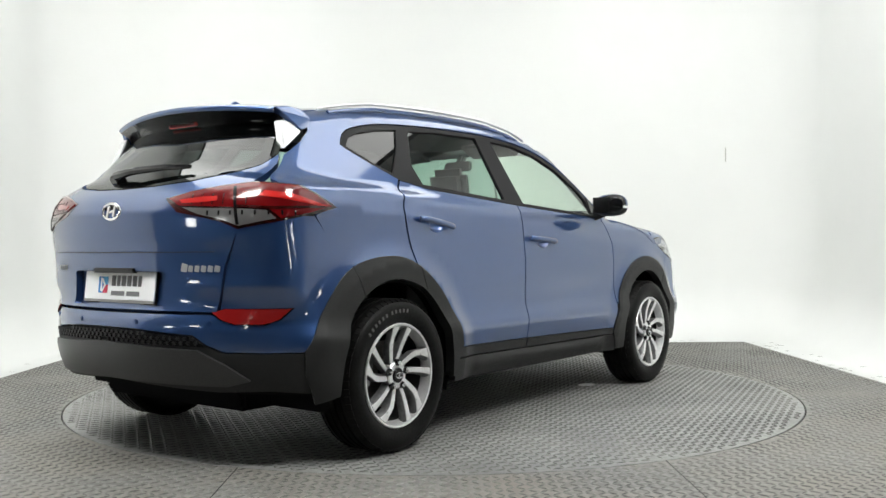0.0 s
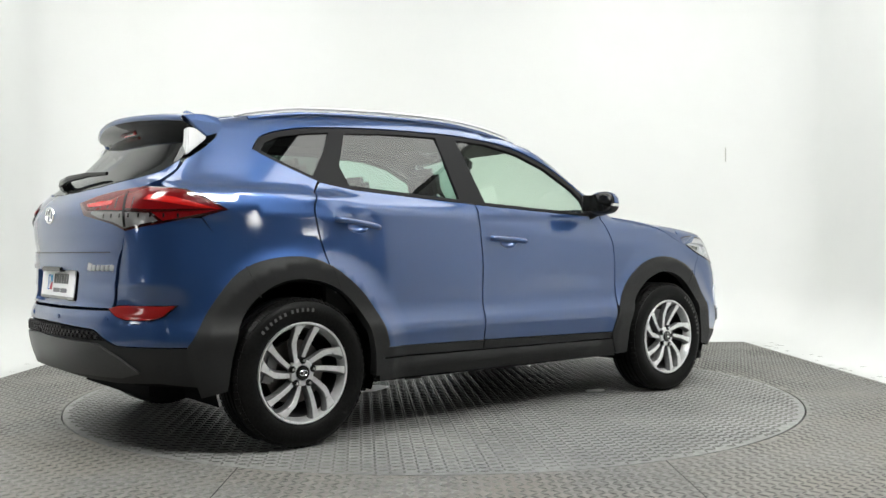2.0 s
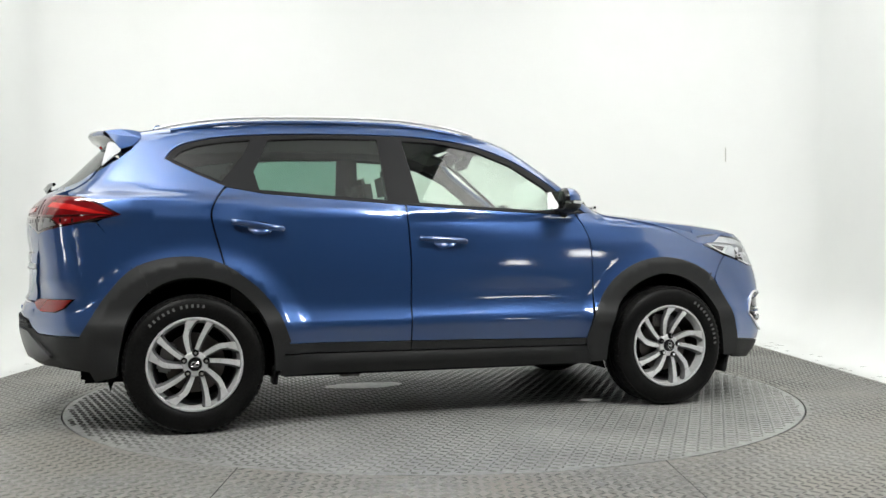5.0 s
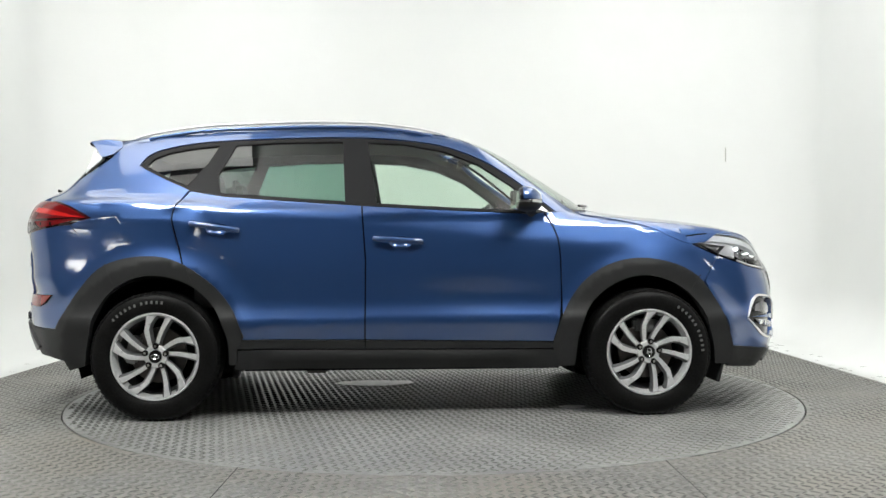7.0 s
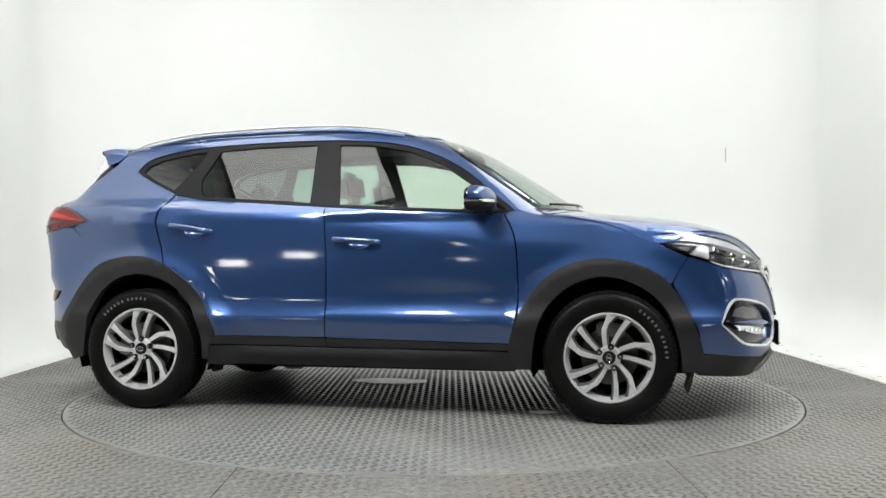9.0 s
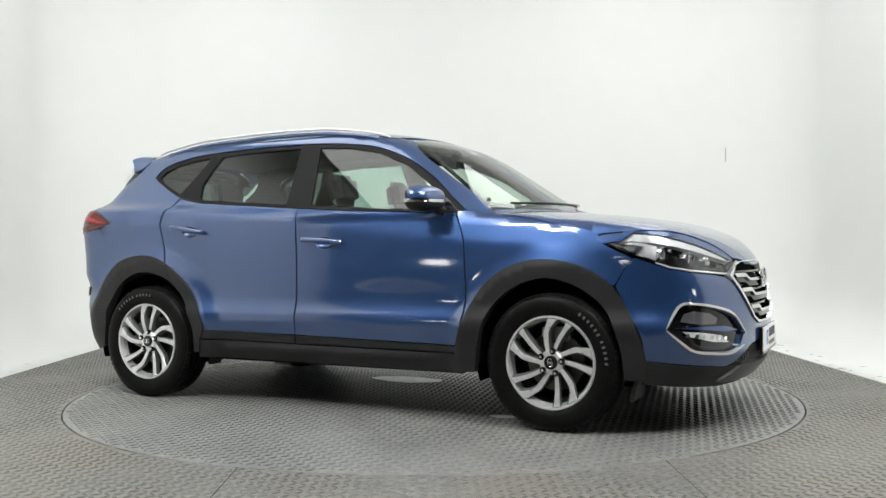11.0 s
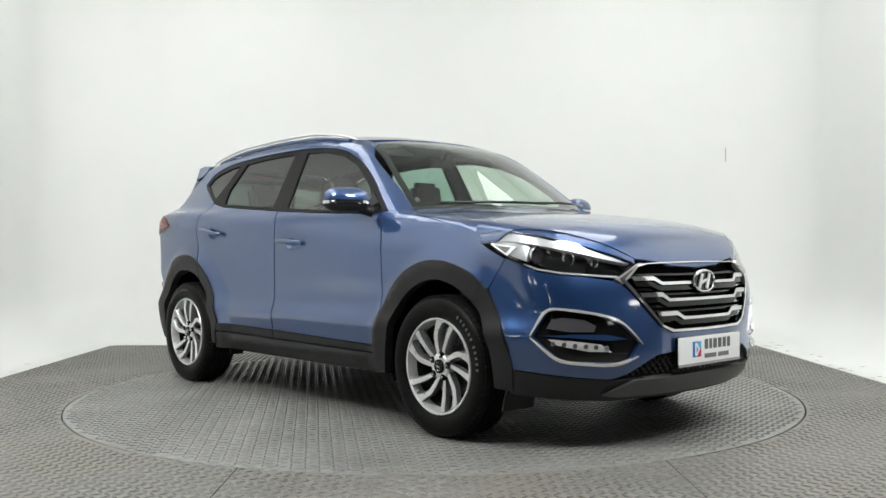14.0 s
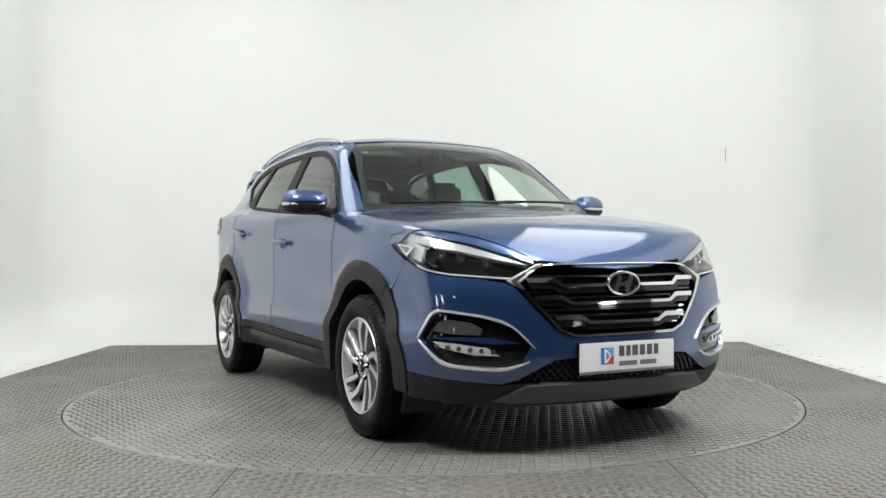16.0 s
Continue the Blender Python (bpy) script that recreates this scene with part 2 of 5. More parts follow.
def studs(x0, x1, y0, y1, pitch, keep, bm_verts, bm_faces, z=0.0, turn=0.0):
    """Raised lens-shaped bars of tread plate, alternately crossed."""
    nx, ny = int((x1 - x0) / pitch), int((y1 - y0) / pitch)
    ii, jj = np.meshgrid(np.arange(nx), np.arange(ny), indexing="ij")
    cx, cy = x0 + (ii + 0.5) * pitch, y0 + (jj + 0.5) * pitch
    sel = keep(cx, cy)
    cx, cy, par = cx[sel], cy[sel], ((ii + jj) % 2)[sel]
    a = np.where(par == 0, math.pi / 4, -math.pi / 4)
    L, Wd, H = pitch * 0.60, pitch * 0.18, 0.0040
    c, s = np.cos(a), np.sin(a)
    loc = np.array([(-L, 0, 0), (0, -Wd, 0), (L, 0, 0), (0, Wd, 0), (-L * 0.45, 0, H), (L * 0.45, 0, H)])
    X = cx[:, None] + loc[:, 0] * c[:, None] - loc[:, 1] * s[:, None]
    Y = cy[:, None] + loc[:, 0] * s[:, None] + loc[:, 1] * c[:, None]
    Z = np.broadcast_to(loc[:, 2] + z, X.shape)
    if turn:
        ct, st = math.cos(turn), math.sin(turn)
        X, Y = X * ct - Y * st, X * st + Y * ct
    base = len(bm_verts)
    bm_verts.extend(np.stack([X, Y, Z], -1).reshape(-1, 3).tolist())
    quad = np.array([(0, 1, 4), (1, 5, 4), (1, 2, 5), (2, 3, 5), (3, 4, 5), (3, 0, 4)])
    f = (np.arange(len(cx))[:, None, None] * 6 + quad[None] + base).reshape(-1, 3)
    bm_faces.extend(f.tolist())


TABLE_R = 2.228


def platform():
    """Grey tread-plate floor with a round opening for the turntable."""
    bm = bmesh.new()
    x0, x1, y0, y1 = -3.14, 3.02, -7.5, 2.96
    r = TABLE_R + 0.010
    ring_t, ring_b, outer = [], [], []
    seg = 128
    for i in range(seg):
        a = 2 * math.pi * i / seg
        c, s = math.cos(a), math.sin(a)
        ring_t.append(bm.verts.new((r * c, r * s, 0)))
        ring_b.append(bm.verts.new((r * c, r * s, -0.05)))
        k = min((x1 if c > 0 else x0) / c if abs(c) > 1e-9 else 1e9, (y1 if s > 0 else -3.2) / s if abs(s) > 1e-9 else 1e9)
        outer.append(bm.verts.new((k * c, k * s, 0)))
    for i in range(seg):
        j = (i + 1) % seg
        bm.faces.new((ring_t[i], outer[i], outer[j], ring_t[j]))
        bm.faces.new((ring_b[i], ring_t[i], ring_t[j], ring_b[j]))
    cs = []
    for cx, cy in ((x0, y1), (x1, y1), (x0, -3.2), (x1, -3.2)):
        v = bm.verts.new((cx, cy, 0))
        ok = [o for o in outer if True]
        near = sorted(ok, key=lambda o: (o.co - v.co).length)[:8]
        ax = min((o for o in near if abs(o.co.x - cx) < 1e-4), key=lambda o: (o.co - v.co).length)
        ay = min((o for o in near if abs(o.co.y - cy) < 1e-4), key=lambda o: (o.co - v.co).length)
        bm.faces.new((v, ax, ay))
    front = [bm.verts.new(p) for p in ((x0, -3.2, 0), (x1, -3.2, 0), (x1, y0, 0), (x0, y0, 0))]
    bm.faces.new(front)
    rim = [bm.verts.new(p) for p in ((x0, y0, 0), (x0, y1, 0), (x1, y1, 0), (x1, y0, 0))]
    low = [bm.verts.new((v.co.x, v.co.y, -0.04)) for v in rim]
    for i in range(3):
        bm.faces.new((rim[i], rim[i + 1], low[i + 1], low[i]))
    bmesh.ops.recalc_face_normals(bm, faces=bm.faces)
    for f in bm.faces:
        if f.normal.z < -0.5:
            f.normal_flip()
    floor = tagged(part("floor", bm, M["plate_floor"]), "worn grey painted steel tread plate floor round the turntable", "floor", kind="structure")
    for sx in (-0.83, 0.99):
        ye = -math.sqrt(r * r - sx * sx)
        part("plate_seam", box((0.0035, 7.4 + ye, 0.002), (sx, (ye - 7.4) / 2, 0.0008)), M["gap"], floor, "dark joint between tread plates")
    # black ring below floor level, standing in for the shade in the gap
    ring = lathe([(TABLE_R + 0.0005, -0.012), (r - 0.0005, -0.012), (r - 0.0005, -0.03), (TABLE_R + 0.0005, -0.03)], 128)
    bmesh.ops.transform(ring, matrix=pose(0, 0, 0, 90, 0, 0), verts=ring.verts)
    part("gap_shade", ring, M["gap"], floor, "black ring standing in for the shade in the turntable gap")
    rnd = random.Random(4)
    bm = bmesh.new()
    for i in range(70):
        side = rnd.random()
        q = rnd.uniform(-2.4, 2.9)
        cx, cy = ((x1 + abs(rnd.gauss(0, 0.10)) + 0.01, q) if side < 0.6 else (x0 - abs(rnd.gauss(0, 0.10)) - 0.01, q)) if side < 0.9 else (rnd.uniform(x0, x1), y1 + rnd.uniform(0.01, 0.12))
        a, w = rnd.uniform(0, 6.3), rnd.uniform(0.006, 0.028)
        pts = [bm.verts.new((cx + w * rnd.uniform(0.5, 1.6) * math.cos(a + k), cy + w * rnd.uniform(0.3, 1.0) * math.sin(a + k), -0.0335 + 0.0395)) for k in np.linspace(0, 5.4, 7)]
        bm.faces.new(pts)
    bmesh.ops.recalc_face_normals(bm, faces=bm.faces)
    tagged(part("scuff_dirt", bm, M["scuff"], floor, "dark scuffs and flakes along the floor edge"), kind="stuff")
    vs, fs = [], []
    studs(x0, x1, -3.6, y1, 0.042, lambda x, y: np.hypot(x, y) > TABLE_R + 0.03, vs, fs)
    tagged(mesh_object("floor_tread", vs, fs, M["tread_top"], floor), kind="stuff")
    return floor


def turntable():
    bm = bmesh.new()
    seg = 128
    top = [bm.verts.new((TABLE_R * math.cos(2 * math.pi * i / seg), TABLE_R * math.sin(2 * math.pi * i / seg), 0)) for i in range(seg)]
    bot = [bm.verts.new((v.co.x, v.co.y, -0.05)) for v in top]
    bm.faces.new(top)
    for i in range(seg):
        bm.faces.new((top[i], bot[i], bot[(i + 1) % seg], top[(i + 1) % seg]))
    ob = part("turntable", bm, M["plate_disc"])
    vs, fs = [], []
    studs(-2.3, 2.3, -2.3, 2.3, 0.042, lambda x, y: np.hypot(x, y) < TABLE_R - 0.03, vs, fs, turn=0.2)
    tagged(mesh_object("tread", vs, fs, M["tread_top"], ob), kind="stuff")
    for cx, cy, rx, ry, seed in ((-0.40, 0.34, 0.27, 0.13, 3), (0.77, -0.69, 0.08, 0.05, 5)):
        bm = bmesh.new()
        rim = []
        for i in range(28):
            a = 2 * math.pi * i / 28
            k = 1 + 0.28 * noise.noise((2 * math.cos(a) + seed, 2 * math.sin(a), seed))
            rim.append(bm.verts.new((cx + rx * k * math.cos(a), cy + ry * k * math.sin(a), 0.0045)))
        bm.faces.new(rim)
        part("worn_patch", bm, M["worn"], ob, "pale worn patch of bare plate")
    return tagged(ob, "round grey steel turntable with raised tread pattern, flush in the floor", "turntable")


def softbox(name, w, d, at, turn, material, label):
    ob = new(name)
    ob.matrix_basis = pose(*at, *turn)
    bm = bmesh.new()
    for sx, sy, lx, ly in ((0, 1, w + 0.1, 0.05), (0, -1, w + 0.1, 0.05), (1, 0, 0.05, d), (-1, 0, 0.05, d)):
        box((lx, ly, 0.16), (sx * (w / 2 + 0.025), sy * (d / 2 + 0.025), 0.06), bm=bm)
    box((w + 0.1, d + 0.1, 0.02), (0, 0, 0.15), bm=bm)
    part("frame", bm, M["frame_metal"], ob)
    part("diffuser", box((w, d, 0.01), (0, 0, 0.0)), material, ob, "glowing white diffuser")
    return tagged(ob, label, "studio light", "studio lights round the turntable")


def studio():
    cove_wall()
    sub = tagged(part("floor_base", box((7.9, 13.6, 0.06), (-0.06, -2.8, -0.085)), M["white_floor"]), "white painted floor under the cove", "floor", kind="structure")
    tagged(part("ceiling", box((9.0, 13.5, 0.1), (0, -2.6, 4.68)), M["white_wall"]), "white studio ceiling", "ceiling", kind="structure")
    for nm, size, at in (("wall_west", (0.1, 7.0, 4.7), (-4.05, -6.0, 2.3)), ("wall_east", (0.1, 7.0, 4.7), (3.95, -6.0, 2.3)), ("wall_south", (9.0, 0.1, 4.7), (0, -9.4, 2.3))):
        tagged(part(nm, box(size, at), M["room_dark"]), "plain dark hall wall behind the studio", "wall", kind="structure")
    tagged(part("wall_scratch", box((0.005, 0.02, 0.15), (3.085, 3.712, 1.905)), M["faint"]), "thin grey upright scratch on the white wall", "scratch", kind="structure")
    for x in (-2.45, 2.35):
        softbox("ceiling_softbox", 1.7, 5.2, (x, 0.1, 4.45), (0, 0, 0), M["lamp"], "long white ceiling light trough beside the wall")
    # two unseen lamps, added to light the back wall evenly
    for x in (-2.2, 2.2):
        lamp = softbox("added_softbox", 1.3, 1.0, (x, -3.7, 4.1), (0, 0, 0), M["lamp_key"], "unseen overhead softbox added to brighten the back wall")
        lamp.matrix_basis = look((x, -3.7, 4.1), (x * 0.3, 3.0, 1.2))
    for x, y, z, w, d in ((3.2, -4.35, 0.85, 0.20, 0.16), (3.2, -3.28, 1.10, 0.30, 0.13), (-3.2, -3.40, 0.90, 0.24, 0.16), (-3.1, -4.35, 1.15, 0.30, 0.15), (-2.0, -6.05, 1.05, 0.12, 0.10), (-2.05, -6.05, 1.75, 0.12, 0.10)):
        lamp = softbox("flood_lamp", w, d, (x, y, z), (0, 0, 0), M["lamp_small"], "square studio flood lamp on a black stand")
        lamp.matrix_basis = look((x, y, z), (0.0, -0.4, 0.8))
        stand = part("stand", tube(0.02, z, (0, 0, z / 2)), M["frame_metal"], lamp)
        stand.matrix_basis = lamp.matrix_basis.inverted() @ Matrix.Translation((x * 1.06, y - 0.1, 0))


studio()
table = turntable()
platform()


# ---------------------------------------------------------------- the car's body as a surface
# Car space: x forwards, y to its left, z up, origin on the ground midway between the axles.
def lin(x, pts):
    return np.interp(x, [p[0] for p in pts], [p[1] for p in pts])


def smooth_table(pts):
    """A soft curve through points of a short table."""
    xs, ys = np.array([p[0] for p in pts], float), np.array([p[1] for p in pts], float)
    m = np.gradient(ys, xs)
    def f(x):
        x = np.clip(x, xs[0], xs[-1])
        i = np.clip(np.searchsorted(xs, x) - 1, 0, len(xs) - 2)
        h = xs[i + 1] - xs[i]
        t = (x - xs[i]) / h
        return (2 * t**3 - 3 * t**2 + 1) * ys[i] + (t**3 - 2 * t**2 + t) * h * m[i] + (-2 * t**3 + 3 * t**2) * ys[i + 1] + (t**3 - t**2) * h * m[i + 1]
    return f


def smax(a, b, k):
    h = np.clip(0.5 + 0.5 * (a - b) / k, 0, 1)
    return b + (a - b) * h + k * h * (1 - h)


def smin(a, b, k):
    return -smax(-a, -b, k)


CREASE_Z = smooth_table([(-2.2, 1.215), (-1.55, 1.173), (-1.16, 1.133), (-0.49, 1.096), (-0.18, 1.064), (0.28, 1.016), (0.90, 0.964), (1.5, 0.935), (2.2, 0.88)])
LOW_W = smooth_table([(0.15, 0.78), (0.24, 0.835), (0.32, 0.862), (0.40, 0.877), (0.47, 0.889), (0.515, 0.896), (0.54, 0.895), (0.575, 0.883), (0.62, 0.872), (0.68, 0.870), (0.75, 0.872), (0.85, 0.872), (0.93, 0.869), (1.0, 0.865), (1.1, 0.860), (1.2, 0.857), (1.3, 0.855)])
FRONT_X = smooth_table([(0.15, 2.05), (0.22, 2.13), (0.30, 2.20), (0.40, 2.240), (0.50, 2.243), (0.62, 2.235), (0.75, 2.212), (0.84, 2.175), (0.95, 2.12), (1.2, 1.98)])
REAR_X = smooth_table([(0.15, 2.00), (0.25, 2.10), (0.34, 2.175), (0.44, 2.215), (0.55, 2.230), (0.62, 2.225), (0.68, 2.190), (0.76, 2.175), (0.90, 2.180), (0.98, 2.192), (1.08, 2.190), (1.16, 2.150), (1.22, 2.09), (1.35, 1.96)])
HOOD_Z = smooth_table([(-2.3, 1.235), (-1.4, 1.24), (-0.6, 1.20), (0.3, 1.155), (0.8, 1.150), (1.05, 1.142), (1.37, 1.108), (1.60, 1.085), (1.81, 1.052), (1.94, 1.014), (2.06, 0.952), (2.13, 0.895), (2.22, 0.80)])
ROOF_Z = smooth_table([(-2.1, 1.462), (-1.8, 1.537), (-1.5, 1.594), (-1.2, 1.630), (-0.8, 1.652), (-0.4, 1.659), (-0.1, 1.650), (0.15, 1.625), (0.35, 1.584), (0.6, 1.505), (1.0, 1.325)])
REARGLASS_X = smooth_table([(1.0, 2.20), (1.2, 2.085), (1.36, 1.935), (1.5, 1.80), (1.65, 1.66)])


def side_width(x, z):
    cz = CREASE_Z(x)
    w = LOW_W(z)
    near = np.exp(-((np.abs(x) - 1.335) / 0.5) ** 4)
    w = w + near * np.clip(0.886 - w, 0, 0.05) * np.clip((0.50 - z) / 0.05, 0, 1)
    zl = 1.075 - 0.065 * (x + 1.26)
    wedge = np.clip(cz - 0.018 - z, 0, None)
    shelf = np.clip(np.minimum(wedge, np.clip(cz - 0.018 - zl, 0.001, None)), 0, None) * np.clip(1 - (zl - z) / 0.24, 0, 1) ** 2
    w = w + 0.22 * np.where(z < zl, shelf, wedge) * np.clip((-0.92 - x) / 0.22, 0, 1)
    up = 0.862 - 0.29 * (z - cz)
    w = smin(w, up, 0.007)
    front = np.clip(x - 1.15, 0, None)
    back = np.clip(-x - 1.15, 0, None)
    def lip(cx, r0, wide):
        k = np.clip(1 - (np.hypot(x - cx, z - 0.34) - r0) / wide, 0, 1)
        return k * k * (1.6 - 0.6 * k)
    flare = 0.023 * lip(1.335, 0.495, 0.115) + 0.029 * lip(-1.335, 0.505, 0.125)
    scoop = 0.010 * np.exp(-((x - 0.42) / 0.30) ** 2 - ((z - 0.655) / 0.085) ** 2)
    return w + flare - scoop - 0.075 * front ** 2 - 0.075 * back ** 2


def body(x, y, z):
    """Below zero inside the car's outer skin."""
    a = np.abs(y)
    front = x - (FRONT_X(z) + 0.010 - 0.200 * (a / 0.75) ** 2.5)
    rear = -x - (REAR_X(z) - (0.235 - 0.085 * np.clip((z - 0.62) / 0.14, 0, 1)) * (a / 0.75) ** 2.5)
    side = a - side_width(x, z)
    top = z - (HOOD_Z(x) - 0.040 * (a / 0.75) ** 3)
    low = smax(side, smax(front, rear, 0.02), 0.10)
    low = smax(low, top * 0.95, 0.035)
    gw = 0.828 - 0.53 * (z - 1.16) - 0.055 * np.clip(-x - 0.7, 0, None) ** 2 - 0.10 * np.clip(x - 0.25, 0, None) ** 2
    gside = (a - gw) * 0.88
    groof = z - (ROOF_Z(x) - 0.045 * (a / 0.58) ** 2.5)
    gfront = (x - (1.14 - 1.55 * (z - 1.15) - 0.20 * (a / 0.68) ** 2.2)) * 0.53
    gback = (-x - (REARGLASS_X(z) - 0.17 * (a / 0.66) ** 2.4)) * 0.70
    house = smax(smax(gside, smax(gfront, gback, 0.02), 0.05), groof, 0.05)
    house = smax(house, 1.10 - z, 0.02)
    return smin(low, house, 0.02 + 0.045 * np.clip((-x - 1.45) / 0.3, 0, 1))


def body_normal(P):
    e = 1e-3
    g = np.stack([body(P[:, 0] + e * (k == 0), P[:, 1] + e * (k == 1), P[:, 2] + e * (k == 2)) - body(P[:, 0] - e * (k == 0), P[:, 1] - e * (k == 1), P[:, 2] - e * (k == 2)) for k in range(3)], -1)
    return g / np.maximum(np.linalg.norm(g, axis=1, keepdims=True), 1e-9)


def meet(O, D, reach):
    """First meeting of rays with the skin: coarse steps, then halving."""
    lo = np.zeros(len(O))
    found = np.full(len(O), reach)
    done = np.zeros(len(O), bool)
    steps = np.linspace(0, reach, 90)
    prev = steps[0]
    lo_b = np.zeros(len(O))
    for s in steps[1:]:
        P = O + D * s
        hit = (body(P[:, 0], P[:, 1], P[:, 2]) < 0) & ~done
        found[hit], lo_b[hit] = s, prev
        done |= hit
        prev = s
    lo, hi = lo_b, found.copy()
    for _ in range(22):
        mid = (lo + hi) / 2
        P = O + D * mid[:, None]
        inside = body(P[:, 0], P[:, 1], P[:, 2]) < 0
        hi = np.where(inside, mid, hi)
        lo = np.where(inside, lo, mid)
    return O + D * hi[:, None]


def rays(kind, uv):
    """Rays on to the skin for flat coordinates: side (x, z), top (x, y), front and rear (turn about x = +-1.1, z)."""
    u, v = uv[:, 0], uv[:, 1]
    o = np.zeros_like(u)
    if kind == "side":
        return np.stack([u, o - 1.3, v], -1), np.stack([o, o + 1, o], -1), 1.28
    if kind == "top":
        return np.stack([u, v, o + 2.0], -1), np.stack([o, o, o - 1], -1), 1.2
    if kind == "shield":
        return np.stack([o + 1.9, u, v], -1), np.stack([o - 1, o, o], -1), 2.2
    if kind == "back":
        return np.stack([o - 2.6, u, v], -1), np.stack([o + 1, o, o], -1), 1.6
    sx = 1 if kind == "front" else -1
    c, s = np.cos(u), np.sin(u)
    return np.stack([sx * (1.1 + 1.6 * c), 1.6 * s, v], -1), np.stack([-sx * c, -s, o], -1), 1.55


def flat(kind, p):
    """Flat coordinates of a rough place (x, y, z)."""
    x, y, z = p
    if kind == "side":
        return (x, z)
    if kind == "top":
        return (x, y)
    if kind in ("shield", "back"):
        return (y, z)
    return (math.atan2(y, (x - 1.1) if kind == "front" else (-x - 1.1)), z)


def dense(loop, step):
    out = []
    n = len(loop)
    for i in range(n):
        a, b = np.array(loop[i], float), np.array(loop[(i + 1) % n], float)
        k = max(1, int(np.ceil(np.linalg.norm(b - a) / step)))
        out += [tuple(a + (b - a) * j / k) for j in range(k)]
    return out


def inside_mask(P, loop):
    x, y = P[:, 0], P[:, 1]
    L = np.array(loop)
    res = np.zeros(len(P), bool)
    j = len(L) - 1
    for i in range(len(L)):
        xi, yi, xj, yj = L[i][0], L[i][1], L[j][0], L[j][1]
        cond = ((yi > y) != (yj > y)) & (x < (xj - xi) * (y - yi) / (yj - yi + 1e-12) + xi)
        res ^= cond
        j = i
    return res


def edge_far(P, loop, d):
    L = np.array(loop)
    ok = np.ones(len(P), bool)
    for q in L:
        ok &= (P[:, 0] - q[0]) ** 2 + (P[:, 1] - q[1]) ** 2 > d * d
    return ok


def skin(name, kind, loop, material, parent, holes=(), out=0.0, thick=0.012, step=0.035, label="", mirror=False, shape=None, smooth_loop=False, edge=True, facet=False):
    """A panel that follows the car's skin: a flat outline with holes, laid on it at a height, with an edge turned inwards."""
    if smooth_loop:
        loop = [tuple(p) for p in spline(loop, 6, True)]
    loops = [dense(l, step) for l in (loop, *holes)]
    L = np.array(loops[0])
    (u0, v0), (u1, v1) = L.min(0), L.max(0)
    uu, vv = np.meshgrid(np.arange(u0, u1, step) + step * 0.5, np.arange(v0, v1, step) + step * 0.5, indexing="ij")
    uu = uu + (np.arange(uu.shape[1]) % 2)[None] * step * 0.5
    G = np.stack([uu.ravel(), vv.ravel()], -1)
    keep = inside_mask(G, loops[0]) & edge_far(G, loops[0], step * 0.55)
    for h in loops[1:]:
        keep &= ~inside_mask(G, h) & edge_far(G, h, step * 0.55)
    G = G[keep]
    pts, edges = [], []
    for l in loops:
        b = len(pts)
        pts += [Vector(p) for p in l]
        edges += [(b + i, b + (i + 1) % len(l)) for i in range(len(l))]
    nb = len(pts)
    pts += [Vector(p) for p in G]
    rv, re, rf, *_ = delaunay_2d_cdt(pts, edges, [], 2, 1e-6)
    V2 = np.array([tuple(v) for v in rv])
    # drop what lies outside the outline or in a hole
    tri = [list(f) for f in rf]
    C = np.array([V2[f].mean(0) for f in tri])
    ok = inside_mask(C, loops[0])
    for h in loops[1:]:
        ok &= ~inside_mask(C, h)
    tri = [f for f, k in zip(tri, ok) if k]
    O, D, reach = rays(kind, V2)
    P = meet(O, D, reach)
    N = body_normal(P)
    lift = np.full(len(P), out)
    if shape is not None:
        lift = lift + shape(V2, P)
    P = P + N * lift[:, None]
    if mirror:
        P[:, 1] *= -1
        N[:, 1] *= -1
    # face orientation
    a, b, c = (P[[f[i] for f in tri]] for i in range(3))
    fn = np.cross(b - a, c - a)
    mean_n = N[[f[0] for f in tri]]
    tri = [f if s > 0 else f[::-1] for f, s in zip(tri, (fn * mean_n).sum(1))]
    count = {}
    for f in tri:
        for i in range(len(f)):
            e = (f[i], f[(i + 1) % len(f)])
            count[e] = 1
    border = [e for e in count if (e[1], e[0]) not in count]
    verts, norms = P.tolist(), N.tolist()
    top, bot = {}, {}
    for i in {k for e in border for k in e}:
        top[i] = len(verts)
        verts.append(P[i].tolist())
        bot[i] = len(verts)
        verts.append((P[i] - N[i] * thick).tolist())
        norms += [None, None]
    acc = {}
    for i, j in border:
        d = np.cross(P[j] - P[i], N[i])
        for q in (top[i], bot[i], top[j], bot[j]):
            acc[q] = acc.get(q, 0) + d
    for q, d in acc.items():
        norms[q] = (d / max(np.linalg.norm(d), 1e-9)).tolist()
    faces = tri + [(top[j], top[i], bot[i], bot[j]) for i, j in border]
    if not edge:
        return mesh_object(name, P.tolist(), tri, material, parent, label, True, N.tolist())
    if facet:
        return mesh_object(name, verts, faces, material, parent, label, True)
    return mesh_object(name, verts, faces, material, parent, label, True, norms)


# ---------------------------------------------------------------- the car
car = new("car")
tagged(car, "metallic blue compact SUV with black wheel-arch cladding on the turntable", "car")


def fl(kind, pts):
    return [flat(kind, p) for p in pts]


def sym(pts):
    """Closes a half outline, from the middle line round and back to it, with its mirror image."""
    return list(pts) + [(-u, v) for u, v in pts[::-1] if abs(u) > 1e-6]


def sym_top(pts):
    return list(pts) + [(u, -v) for u, v in pts[::-1] if abs(v) > 1e-6]


def two(fn):
    for mir in (False, True):
        fn(mir)


